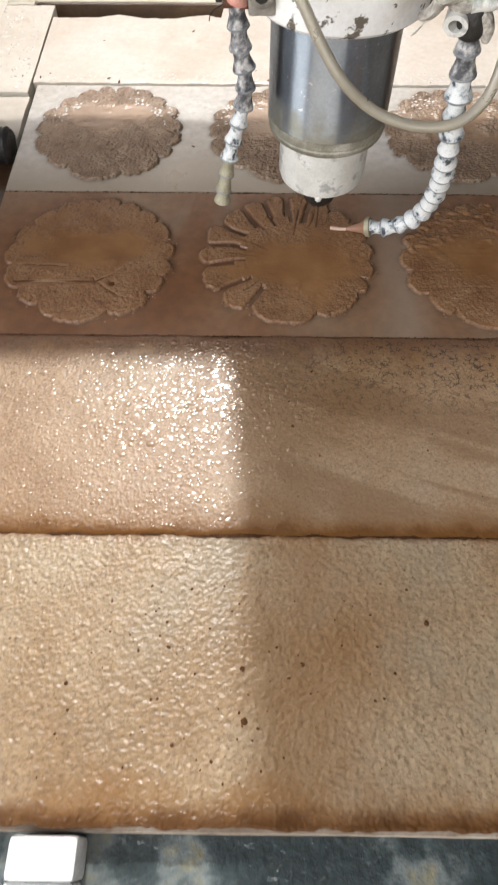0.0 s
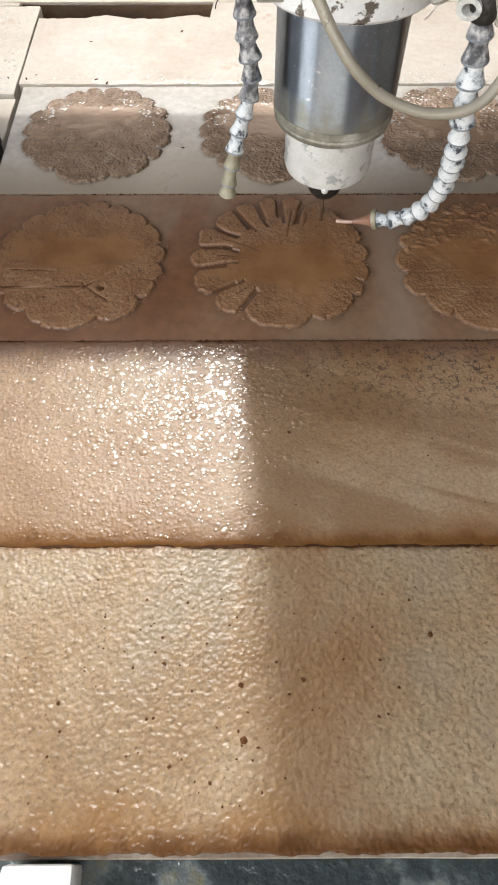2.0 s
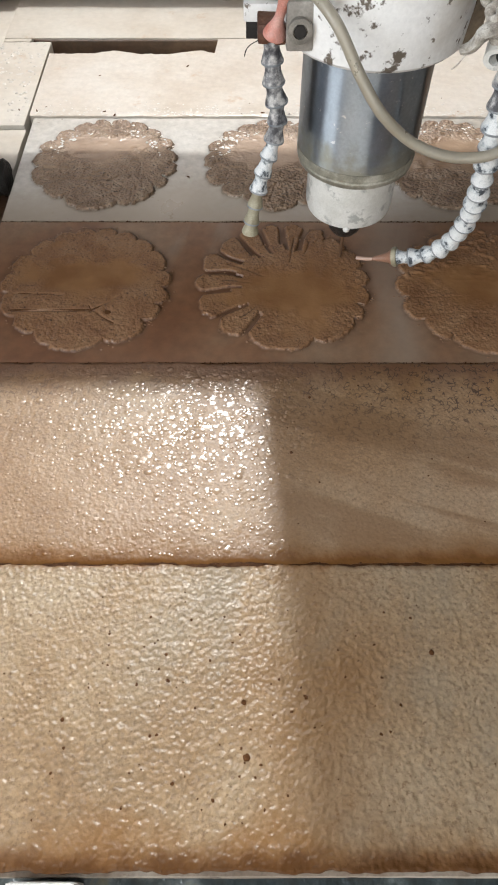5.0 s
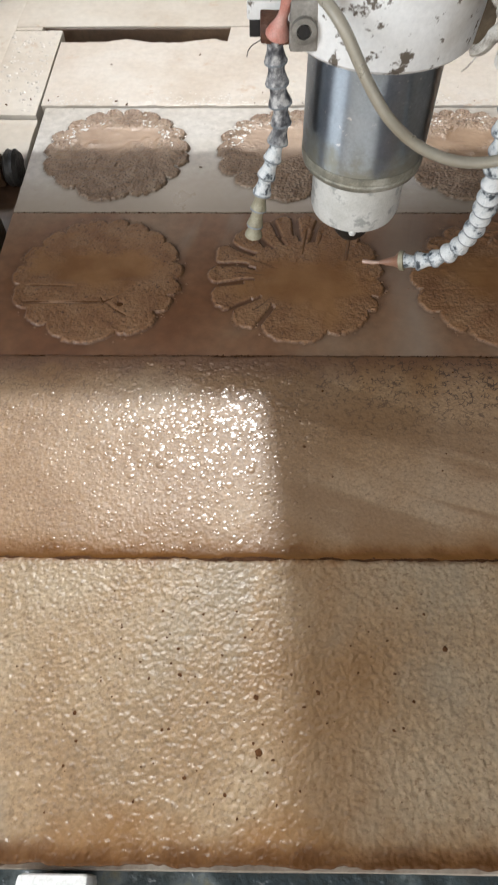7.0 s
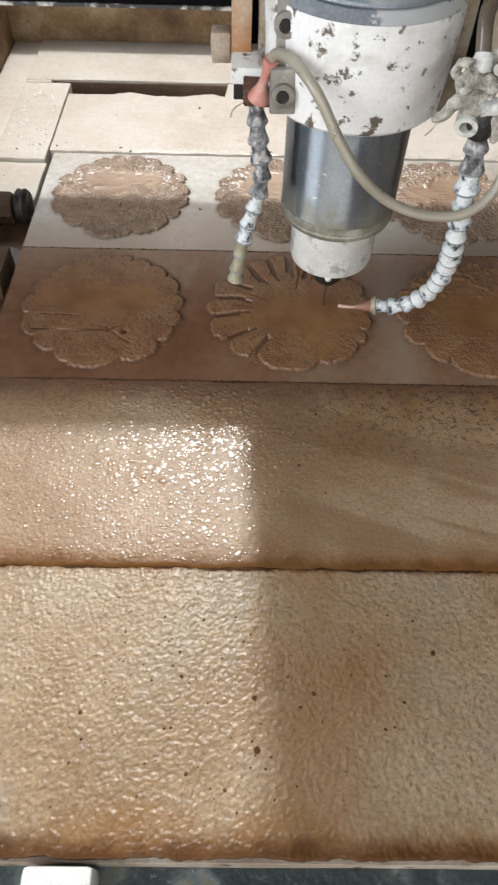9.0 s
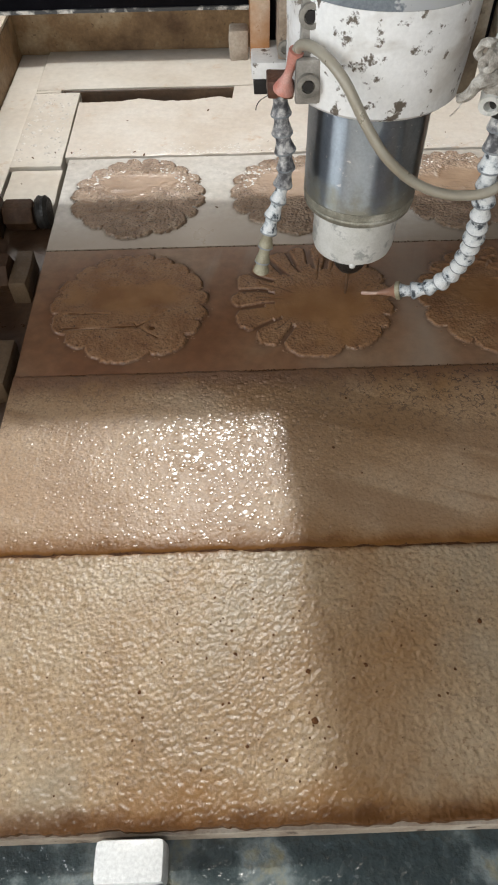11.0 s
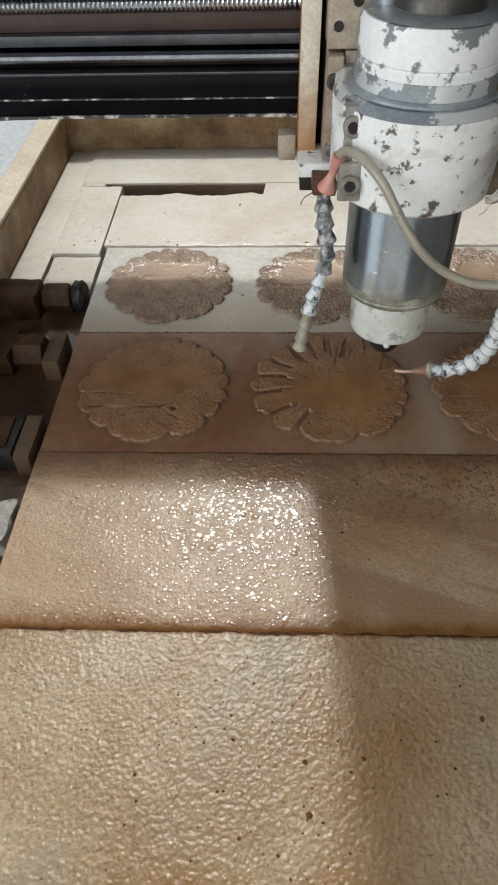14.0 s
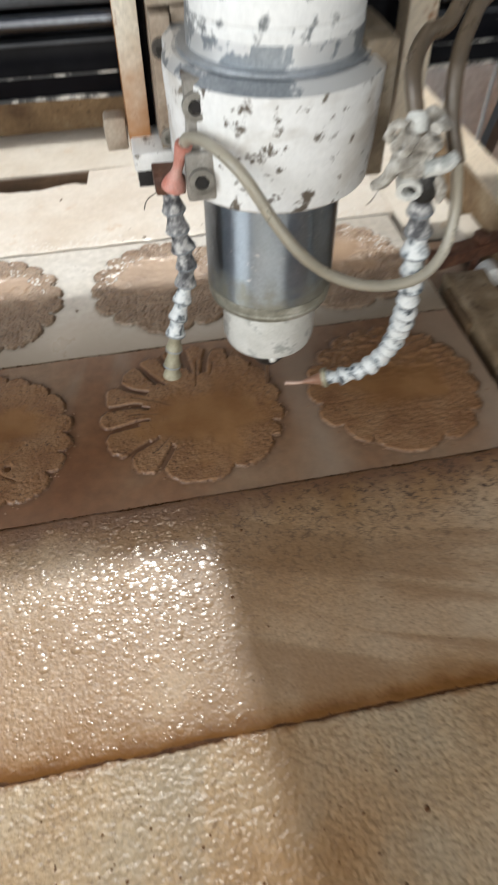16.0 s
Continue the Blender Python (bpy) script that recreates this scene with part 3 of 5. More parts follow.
def flower(x, y, cx, cy, style):
    """Height in metres of a carved blossom over the milled ground, and where it lies. style 0: veined; 1: fingers being cut; 2: rippled."""
    dx, dy = x - cx, y - cy
    r, th = np.hypot(dx, dy * 0.97), np.degrees(np.arctan2(dy, dx)) % 360
    edges = np.array([-22, -2, 18, 38, 57, 75, 91, 107, 126, 146, 167, 189, 215, 238, 287, 322, 338], float)
    t2 = np.where(th >= 338, th - 360, th) + 5.0 * (cloud(x, y, 45, 9) - 0.5)
    k = np.clip(np.searchsorted(edges, t2, side="right") - 1, 0, len(edges) - 2)
    w = edges[k + 1] - edges[k]
    u = (t2 - edges[k]) / w * 2 - 1
    fingers = (th > 62) & (th < 240) if style == 1 else np.zeros(x.shape, bool)
    rim = 0.0745 + np.where(fingers, 0.0155, np.where(w > 30, 0.013, 0.0105)) * np.sqrt(np.clip(1 - u * u, 0, 1)) + 0.003 * (cloud(x, y, 70, 3) - 0.5) + 0.0028 * (cloud(x, y, 260, 33) - 0.5)
    rim = rim * np.where((th > 150) & (th < 215), 1.03, 1.0)
    side = (1 - np.abs(u)) * r * np.radians(w) / 2
    gap_in = 0.051 + 0.006 * np.sin(k * 2.4)
    groove = np.where(fingers & (r > gap_in), np.clip((side - 0.0026) / 0.0016, 0, 1), 1.0)
    inside = np.clip((rim - r) / 0.0028, 0, 1) * groove
    px, py, sx, sy = ((-0.006, 0.014, 0.055, 0.036), (0.012, -0.01, 0.058, 0.046), (0.002, 0.006, 0.055, 0.036), (-0.004, 0.018, 0.062, 0.034))[style]
    spread = 1.25 - np.hypot((dx - px) / sx * 0.92, (dy - py) / sy * 0.92) + 0.9 * (cloud(x, y, 38, 31) - 0.5) + 0.45 * (cloud(x, y, 110, 32) - 0.5)
    pool = np.clip(spread, 0, 0.8) / 0.8
    pool = pool * pool * (3 - 2 * pool)
    chunk = pebbles(x, y, 0.0052 if style == 3 else 0.0034, 6) * cloud(x, y, 60, 7)
    if style == 3:
        chunk = chunk * 0.6 + pebbles(x, y, 0.0027, 16) * 0.4 * cloud(x, y, 80, 17)
    grit = (cloud(x, y, 430, 5) - 0.5) * 0.0004 + chunk * (0.0034 if style == 3 else 0.0014)
    lip = np.exp(-((rim - r - 0.002) / 0.0014) ** 2) * 0.0007 * cloud(x, y, 120, 41)
    top = 0.0028 + lip + grit * (1 - 0.96 * pool) - 0.0006 * pool
    # mud colour in the grooves, and painted shade fading out from the rim's foot
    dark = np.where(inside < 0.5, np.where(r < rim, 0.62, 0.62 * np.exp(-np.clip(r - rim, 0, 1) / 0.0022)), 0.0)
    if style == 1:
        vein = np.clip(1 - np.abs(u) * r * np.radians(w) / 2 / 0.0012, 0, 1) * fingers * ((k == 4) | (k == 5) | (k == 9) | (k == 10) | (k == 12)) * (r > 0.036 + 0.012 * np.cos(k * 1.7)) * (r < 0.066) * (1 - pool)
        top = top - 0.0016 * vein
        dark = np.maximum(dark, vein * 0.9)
    else:
        wob = 0.002 * (cloud(x, y, 25, 2) - 0.5)
        for a, b in (((-0.07, -0.036), (0.01, -0.036)), ((-0.07, -0.014), (-0.022, -0.014)), ((0.008, -0.038), (0.04, -0.012)), ((0.004, -0.03), (0.032, -0.055))):
            px, py = b[0] - a[0], b[1] - a[1]
            q = np.clip(((dx - a[0]) * px + (dy - a[1]) * py) / (px * px + py * py), 0, 1)
            dist = np.hypot(dx - a[0] - q * px, dy - a[1] - q * py + wob)
            top = top - 0.0016 * np.clip(1 - dist / 0.0016, 0, 1) * (0.4 if style == 2 else 1.2) * (1 - pool)
        hole = np.hypot(dx - 0.025, dy + 0.038)
        top = top - (0.0022 * np.clip(1.6 - hole / 0.003, 0, 1) if style == 0 else 0)
    if style >= 2:
        top = top + np.clip(cloud(x * 0.8 + y * 0.2, y * 1.5, 190, 8) - 0.5, 0, 1) * 0.0055 * np.clip(dy / 0.02 + (style - 2) * 1.6, 0, 1 - 0.45 * (style - 2)) * (1 - 0.8 * pool)
    zone = np.where(inside > 0.04, 1, 0)
    zone = np.where((zone == 1) & (pool > 0.4 + 0.6 * (cloud(x, y, 160, 14) - 0.5)), 2, zone)
    return top * inside * 0.75, zone, pool * inside, dark * (0.6 + 0.4 * cloud(x, y, 90, 15))


def slab(name, x0, x1, y0, y1, step, material, label, flowers=(), rough=0.0, thick=0.028, ragged=0.0012, back=None, carved="carved", top=0.0, grain=0.0029):
    """A stone slab with a worked upper face; carved blossoms are pieces of their own."""
    nx, ny = int(round((x1 - x0) / step)) + 1, int(round((y1 - y0) / step)) + 1
    gx, gy = np.meshgrid(np.linspace(x0, x1, nx), np.linspace(y0, y1, ny))
    fy = (gy - y0) / (y1 - y0)
    wav_a = (cloud(gx, gx * 0, 70, 1) + cloud(gx, gx * 0, 260, 2) * 0.6 - 0.8) * ragged * 2
    wav_b = (cloud(gx, gx * 0, 70, 11) + cloud(gx, gx * 0, 260, 12) * 0.6 - 0.8) * ragged * 2
    if back is not None:
        wav_b = wav_b + back(gx)
    edge = np.clip((np.minimum(gy - y0, y1 - gy)) / 0.012, 0, 1)
    gy = gy + wav_a * (1 - fy) ** 8 + wav_b * fy ** (8 if back is None else 3)
    z = np.full(gx.shape, top - (0.0018 if flowers else 0.0))
    if rough:
        z = z + (0.25 * (cloud(gx, gy, 95, 21) - 0.5) + 0.5 * (cloud(gx, gy, 200, 22) - 0.5) + 0.45 * (cloud(gx + gy * 0.6, gy - gx * 0.6, 300, 23) - 0.5)) * rough * 0.5
        z = z + (pebbles(gx, gy, grain, 3, 1.15) - 0.5) * rough * 0.6 + (pebbles(gx, gy, grain * 0.55, 8) - 0.5) * rough * 0.25
        z = z - (1 - np.clip(edge * 4.5, 0, 1)) ** 2 * 0.0008
    mask = np.zeros(gx.shape, int)
    marks = {"silt": np.zeros(gx.shape), "mud": np.zeros(gx.shape)}
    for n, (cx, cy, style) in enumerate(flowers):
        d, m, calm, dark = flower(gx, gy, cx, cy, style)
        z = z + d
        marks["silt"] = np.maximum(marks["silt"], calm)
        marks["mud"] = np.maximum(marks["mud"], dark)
        mask[m == 1] = 2 * n + 1
        mask[m == 2] = 2 * n + 2
    verts = np.stack([gx, gy, z], -1).reshape(-1, 3)
    idx = np.arange(nx * ny).reshape(ny, nx)
    quads = np.stack([idx[:-1, :-1], idx[:-1, 1:], idx[1:, 1:], idx[1:, :-1]], -1).reshape(-1, 4)
    qm = mask[:-1, :-1].reshape(-1)
    base = Vector(((x0 + x1) / 2, (y0 + y1) / 2, top - thick))
    root = thing(name, tuple(base), label, "stone slab", "stone slabs on the machine bed")

    def mesh_of(nm, sel, m, extra=None, over=None):
        used = np.unique(sel)
        remap = np.full(len(verts), -1)
        remap[used] = np.arange(len(used))
        vs = verts[used] - np.array(base)
        fs = remap[sel].tolist()
        vs = vs.tolist()
        if extra is not None:
            loop = np.concatenate([idx[0, :], idx[1:, -1], idx[-1, -2::-1], idx[-2:0:-1, 0]])
            start = len(vs)
            for q in loop:
                c = verts[q] - np.array(base)
                vs.append([c[0], c[1], 0.0])
            ln = len(loop)
            for i in range(ln):
                a, b = remap[loop[i]], remap[loop[(i + 1) % ln]]
                fs.append([b, a, start + i, start + (i + 1) % ln])
            fs.append([start + i for i in reversed(range(ln))])
        me = bpy.data.meshes.new(nm)
        me.from_pydata(vs, [], fs)
        if flowers:
            for mark, field in marks.items():
                values = np.zeros(len(vs), np.float32)
                values[:len(used)] = field.reshape(-1)[used]
                me.attributes.new(mark, "FLOAT", "POINT").data.foreach_set("value", values)
        me.polygons.foreach_set("use_smooth", [True] * len(me.polygons))
        me.materials.append(M[m])
        me.set_sharp_from_angle(angle=radians(50))
        ob = new(nm, me)
        ob.parent = over or root
        return ob

    mesh_of("slab_body", quads[qm == 0], material, extra=True)
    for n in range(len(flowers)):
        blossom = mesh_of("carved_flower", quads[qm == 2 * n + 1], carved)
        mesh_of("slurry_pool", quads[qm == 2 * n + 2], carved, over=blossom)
    return root


# ---- the place ----
def structure(name, bm, material, label, category="structure"):
    ob = part(name, bm, material, None, "", smooth=False)
    return tagged(ob, label, category, "", "structure")


FLOOR = -0.78
structure("floor", box(-40, 40, -40, 40, FLOOR - 0.2, FLOOR, 0), "concrete", "grey concrete workshop floor", "floor")
# walls and roof are out of view, added to close in the light
structure("wall_north", box(-4.5, 4.5, 7.5, 7.7, FLOOR, 3.4, 0), "plaster", "unseen dusty plastered wall added beyond the machine", "wall")
structure("wall_east", box(4.3, 4.5, -5, 7.5, FLOOR, 3.4, 0), "plaster", "unseen dusty plastered wall added at the side", "wall")


def roof():
    """An unseen sheet roof, added with one opening on the sun's line."""
    bm = bmesh.new()
    for x0, x1, y0, y1 in ((-4.5, -2.6, -2.0, 7.7), (1.5, 4.5, -2.0, 7.7), (-2.6, 1.5, -2.0, 1.5), (-2.6, 1.5, 7.0, 7.7)):
        b2 = box(x0, x1, y0, y1, 3.4, 3.5, 0)
        me = bpy.data.meshes.new("tmp")
        b2.to_mesh(me)
        b2.free()
        bm.from_mesh(me)
        bpy.data.meshes.remove(me)
    return bm


structure("ceiling", roof(), "roofing", "unseen grey sheet roof added with an opening for the sun", "ceiling")

# machine bed with its tray walls
bed = thing("machine_bed", (0, 0.2, FLOOR), "dark steel machine base with a wet tray for stone slabs", "machine bed")
part("tray_floor", box(-0.423, 0.46, -0.75, 0.965, -0.06, -0.0285, 0.001), "bed", bed, "dark wet steel tray floor")
part("mud_layer", box(-0.392, -0.2, -0.15, 0.56, -0.0282, -0.022, 0.002, 0.0012, 6), "mud", bed, "brown wet mud")
part("mud_layer", box(0.3, 0.429, -0.15, 0.56, -0.0282, -0.022, 0.002, 0.0012, 6), "mud", bed, "brown wet mud")
for x0, x1 in ((-0.423, -0.393), (0.43, 0.46)):
    side = part("tray_wall", box(x0, x1, -0.75, 0.934, -0.028, 0.058, 0.002, 0.001, 6), "wall", bed, "mud-stained cream tray wall")
    part("rim", box(x0 - 0.006, x1, -0.75, 0.934, 0.0583, 0.064, 0.002, 0.0008, 6), "walltop", side, "cream painted rim")
side = part("tray_wall", box(-0.423, 0.46, 0.935, 0.965, -0.028, 0.058, 0.002, 0.0015, 8), "wall", bed, "mud-stained cream tray wall")
part("rim", box(-0.43, 0.46, 0.935, 0.972, 0.0583, 0.064, 0.002, 0.001, 8), "walltop", side, "cream painted rim")
part("base_frame", box(-0.4, 0.44, -0.7, 0.94, FLOOR, -0.0602, 0.004), "frame", bed, "dark steel base")

# pale boards and offcuts round the slabs
def board(name, x0, x1, y0, y1, z1, material, label, cat):
    t = thing(name, ((x0 + x1) / 2, (y0 + y1) / 2, -0.028), label, cat)
    part("board", box(x0, x1, y0, y1, -0.0282, z1, 0.0015, 0.0008, 8), material, t)
    return t


board("back_board", -0.345, 0.429, 0.8, 0.9335, 0.0, "cream", "cream dusty board at the back of the tray", "board")
board("edge_board", -0.345, -0.276, 0.5805, 0.787, 0.001, "cream", "cream dusty packing board beside the pale slab", "board")
board("edge_board", -0.341, -0.274, 0.49, 0.5775, -0.003, "cream", "cream dusty packing board beside the carved slab", "board")
board("slot_cheek", -0.345, -0.306, 0.7895, 0.7985, 0.0, "cream", "thin cream packing strip in the tray", "board")
board("edge_board", 0.345, 0.425, 0.57, 0.7985, -0.002, "cream", "cream dusty packing board beside the pale slab", "board")
board("tray_shelf", -0.3915, -0.347, 0.5, 0.9335, -0.004, "cream", "cream dusty board along the tray wall", "board")
board("front_ledge", -0.268, 0.335, -0.1975, -0.1925, -0.008, "tan", "thin pale ledge strip under the front slab", "strip")

# dark strip added on the board's front face to paint the slot's shade
board("slot_shade_strip", -0.304, -0.041, 0.7962, 0.7996, -0.002, "mud", "dark strip added as painted shade in the slot behind the broken slab", "strip")

# slabs, front to back
XA, XB = -0.268, 0.335
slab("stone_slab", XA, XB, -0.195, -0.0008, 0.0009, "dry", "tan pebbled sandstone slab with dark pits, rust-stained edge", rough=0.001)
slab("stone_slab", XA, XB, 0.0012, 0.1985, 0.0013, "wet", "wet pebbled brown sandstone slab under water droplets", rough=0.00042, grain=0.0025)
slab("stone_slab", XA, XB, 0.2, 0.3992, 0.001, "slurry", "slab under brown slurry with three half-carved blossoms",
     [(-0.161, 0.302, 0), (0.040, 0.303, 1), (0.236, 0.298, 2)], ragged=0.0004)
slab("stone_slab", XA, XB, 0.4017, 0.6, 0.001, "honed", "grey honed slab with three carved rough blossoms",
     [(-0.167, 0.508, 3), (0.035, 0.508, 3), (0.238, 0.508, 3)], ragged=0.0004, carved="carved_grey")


def broken(gx):
    inside = (gx > -0.303) & (gx < -0.042)
    u = np.clip((gx + 0.303) / 0.261, 0, 1)
    wave = -0.035 - 0.009 * np.abs(np.sin(u * 7.0)) - 0.02 * (u < 0.09) + 0.004 * (cloud(gx, gx * 0, 120, 4) - 0.5)
    return np.where(inside, wave, 0.0)


slab("stone_slab", -0.2735, 0.342, 0.602, 0.798, 0.004, "pale", "pale dusty sandstone slab with a broken back edge", rough=0.0009, back=broken, top=0.001)

# fine dark strips laid on the first blossom in place of cut grooves
grooves = thing("groove_strips", (-0.161, 0.302, 0.0), "fine dark strips in place of grooves on the slurry-covered blossom", "groove", "", "stuff")
for pts in ([(-0.232, 0.2655), (-0.2, 0.2665), (-0.152, 0.266)], [(-0.228, 0.2885), (-0.215, 0.288), (-0.192, 0.2868)], [(-0.152, 0.266), (-0.138, 0.274), (-0.118, 0.2885)],
            [(-0.156, 0.274), (-0.15, 0.262), (-0.128, 0.2475)]):
    part("groove", tube([(x, y, -0.0004) for x, y in pts], lambda u: 0.0006 + 0.0003 * math.sin(u * 9), 6, 6, 0.0002), "pit", grooves)
part("groove", lathe([(0.0005, 0.0012), (0.0026, 0.0012), (0.0034, 0.0004), (0.0026, 0.0002)], (-0.136, 0.262, -0.0006), (0, 0, 1), 14), "pit", grooves)

# rusty grit in the two open joints
for y, a, b in ((0.0003, XA, XB), (0.1993, XA, XB), (0.4004, XA, XB)):
    bm = bmesh.new()
    rnd = random.Random(int(y * 1e4))
    xs = a
    while xs < b:
        r = rnd.uniform(0.0008, 0.0016) * (1.0 if y < 0.1 else 0.6)
        mm = Matrix.LocRotScale((xs, y + rnd.uniform(-0.0012, 0.0012) + (0.0003 if y < 0.1 else 0), -0.0031 + rnd.uniform(-0.0005, 0.0012)),
                                Euler((rnd.random() * 6, rnd.random() * 6, 0)), (r * 1.5, r, r * 0.9))
        bmesh.ops.create_icosphere(bm, subdivisions=1, radius=1, matrix=mm)
        xs += rnd.uniform(0.001, 0.0024)
    fill = bmesh.ops.create_cube(bm, size=1, matrix=Matrix.LocRotScale(((a + b) / 2, y, -0.0036 if y < 0.1 else -0.0062), None, (b - a, 0.0075, 0.005)))
    g = part("joint_grit", bm, "crumb", None)
    tagged(g, "rusty wet grit packed in the slab joint", "grit", "", "stuff")

# water beads standing on the wet slabs
rnd = random.Random(21)
spots = [(rnd.uniform(XA + 0.004, 0.02) + abs(rnd.gauss(0, 0.025)), rnd.uniform(0.006, 0.194), 0.0002, 0.0006 + 0.0013 * rnd.random() ** 2) for _ in range(2400)]
# larger, flatter beads, added round the sun's mirror point to build up glints
while len(spots) < 3200:
    x, y = rnd.gauss(-0.045, 0.065), rnd.gauss(0.135, 0.045)
    if XA + 0.01 < x < 0.05 and 0.008 < y < 0.193:
        spots.append((x, y, 0.0003, 0.0011 + 0.0022 * rnd.random() ** 2))
spots += [(rnd.uniform(XA, XB), 0.6 + abs(rnd.gauss(0, 0.012)) + 0.003, 0.0014, rnd.uniform(0.0006, 0.0018)) for _ in range(420)]
for cx in (-0.167, 0.035, 0.238):
    for _ in range(230):
        a, rr = rnd.uniform(0.1, 3.04), rnd.uniform(0.058, 0.083)
        spots.append((cx + rr * math.cos(a), 0.508 + rr * math.sin(a), 0.0007, rnd.uniform(0.0008, 0.0019)))
for _ in range(150):
    spots.append((rnd.uniform(-0.342, -0.28), rnd.uniform(0.585, 0.785), 0.0012, rnd.uniform(0.001, 0.0028)))

# dark crumbs lying on the pale stone
bm = bmesh.new()
crumb_rnd = random.Random(8)
for k in range(22):
    x, y, r = crumb_rnd.uniform(-0.33, 0.33), (0.6 + abs(crumb_rnd.gauss(0, 0.02)) if k < 16 else crumb_rnd.uniform(0.42, 0.78)), crumb_rnd.uniform(0.0006, 0.0018)
    bmesh.ops.create_icosphere(bm, subdivisions=1, radius=1, matrix=Matrix.LocRotScale((x, y, 0.0016 if y > 0.6 else -0.0012), Euler((0, 0, crumb_rnd.random() * 6)), (r * 1.8, r * 0.7, r * 0.5)))
tagged(part("stone_crumbs", bm, "pit", None), "small dark crumbs scattered on the pale stone", "crumbs", "", "stuff")


def water_beads(spots, material, label, tall):
    vs, fs = [], []
    for x, y, z, r in spots:
        bead_at(vs, fs, x, y, z, r, tall)
    me = bpy.data.meshes.new("water_beads")
    origin = Vector(((XA + XB) / 2, 0.10005, -0.028))
    me.from_pydata([tuple(Vector(v) - origin) for v in vs], [], fs)
    me.polygons.foreach_set("use_smooth", [True] * len(me.polygons))
    me.materials.append(M[material])
    ob = new("water_beads", me)
    ob.location = origin
    tagged(ob, label, "water", "", "stuff")


def bead_at(vs, fs, x, y, z, r, tall):
    h, sx, a0 = r * rnd.choice((0.03, 0.05, 0.07, 0.1, 0.14)) * rnd.uniform(0.85, 1.15) * tall, rnd.uniform(0.8, 1.4), rnd.random() * 6.28
    tx, ty = rnd.gauss(0, 0.02), rnd.gauss(0, 0.02)
    i0 = len(vs)
    for rr, hh in ((1.0, -0.1), (0.82, 0.33), (0.5, 0.76)):
        for q in range(8):
            a = a0 + q * math.pi / 4
            px, py = r * rr * math.cos(a) * sx, r * rr * math.sin(a)
            vs.append((x + px, y + py, z + h * hh + px * tx + py * ty))
    vs.append((x, y, z + h))
    for lv in (0, 8):
        for q in range(8):
            fs.append((i0 + lv + q, i0 + lv + (q + 1) % 8, i0 + lv + 8 + (q + 1) % 8, i0 + lv + 8 + q))
    for q in range(8):
        fs.append((i0 + 16 + q, i0 + 16 + (q + 1) % 8, i0 + 24))


water_beads(spots[:3200], "wetbead", "wet beads of gritty water on the brown slab", 1.0)
rim_spots = []
for cx, cy in ((-0.161, 0.302), (0.040, 0.303), (0.236, 0.298)):
    for _ in range(170):
        a, rr = rnd.uniform(0, 6.28), rnd.gauss(0.0835, 0.003) if rnd.random() < 0.7 else rnd.uniform(0.06, 0.085)
        rim_spots.append((cx + rr * math.cos(a), cy + rr * math.sin(a) / 0.97, -0.0002 if rr < 0.082 else -0.0012, rnd.uniform(0.0006, 0.0014)))
water_beads(rim_spots, "rimbead", "wet brown grit along the carved blossom rims", 5.0)
water_beads(spots[3200:], "palebead", "bright water beads on the pale stone edges", 2.2)

# dark pits in the front slabs
bm = bmesh.new()
rnd = random.Random(4)
pits = [(0, -0.133, 0.0035), (-0.002, -0.099, 0.0026), (0.04, -0.096, 0.002), (0.129, -0.066, 0.003), (0.088, -0.119, 0.0018), (0.103, -0.101, 0.0016),
        (-0.054, -0.085, 0.0024), (-0.122, -0.11, 0.0022), (-0.047, -0.148, 0.0018), (0.037, 0.1, 0.0024), (0.055, 0.158, 0.002), (0.03, -0.105, 0.0016)]
pits += [(rnd.uniform(-0.25, 0.25), rnd.uniform(-0.185, -0.02), rnd.uniform(0.0005, 0.0011)) for _ in range(60)]
pits += [(rnd.uniform(0.0, 0.3), rnd.uniform(0.02, 0.19), rnd.uniform(0.0006, 0.0012)) for _ in range(40)]
pits += [(max(-0.24, min(0.2, rnd.gauss(-0.03, 0.06))), rnd.uniform(-0.165, -0.04), 0.0007 + 0.0009 * rnd.random() ** 2) for _ in range(55)]
for x, y, r in pits:
    bmesh.ops.create_icosphere(bm, subdivisions=2, radius=1, matrix=Matrix.LocRotScale((x, y, 0.0002), Euler((0, 0, rnd.random() * 6)), (r * 0.7, r * rnd.uniform(0.45, 0.7), 0.0006)))
for v in bm.verts:
    v.co += Vector((rnd.uniform(-1, 1), rnd.uniform(-1, 1), 0)) * 0.00035
tagged(part("stone_pits", bm, "pit", None), "small dark pits in the sandstone faces", "pits", "", "stuff")

# ---- clamps and packing at the tray's sides ----
c = thing("slab_clamp", (-0.3, 0.48, -0.022), "black rubber knob and muddy timber block wedging the slab", "clamp", "clamps along the slabs")
part("knob", lathe([(0.006, 0), (0.017, 0.0015), (0.0205, 0.005), (0.019, 0.009), (0.0205, 0.013), (0.017, 0.017), (0.004, 0.018)], (-0.292, 0.478, -0.001), (1, 0, 0), 18), "rubber", c, "black rubber knob")
part("block", box(-0.392, -0.335, 0.452, 0.5, -0.022, 0.012, 0.004, 0.003, 3), "timber", c, "muddy timber block")
part("nut", lathe([(0.016, 0), (0.0185, 0.003), (0.0185, 0.033), (0.016, 0.036)], (-0.33, 0.477, -0.003), (1, 0, 0), 6), "timber", c, "muddy hexagon nut")
c = thing("slab_clamp", (-0.31, 0.36, -0.022), "muddy hexagon nut and steel plate clamping the slab", "clamp", "clamps along the slabs")
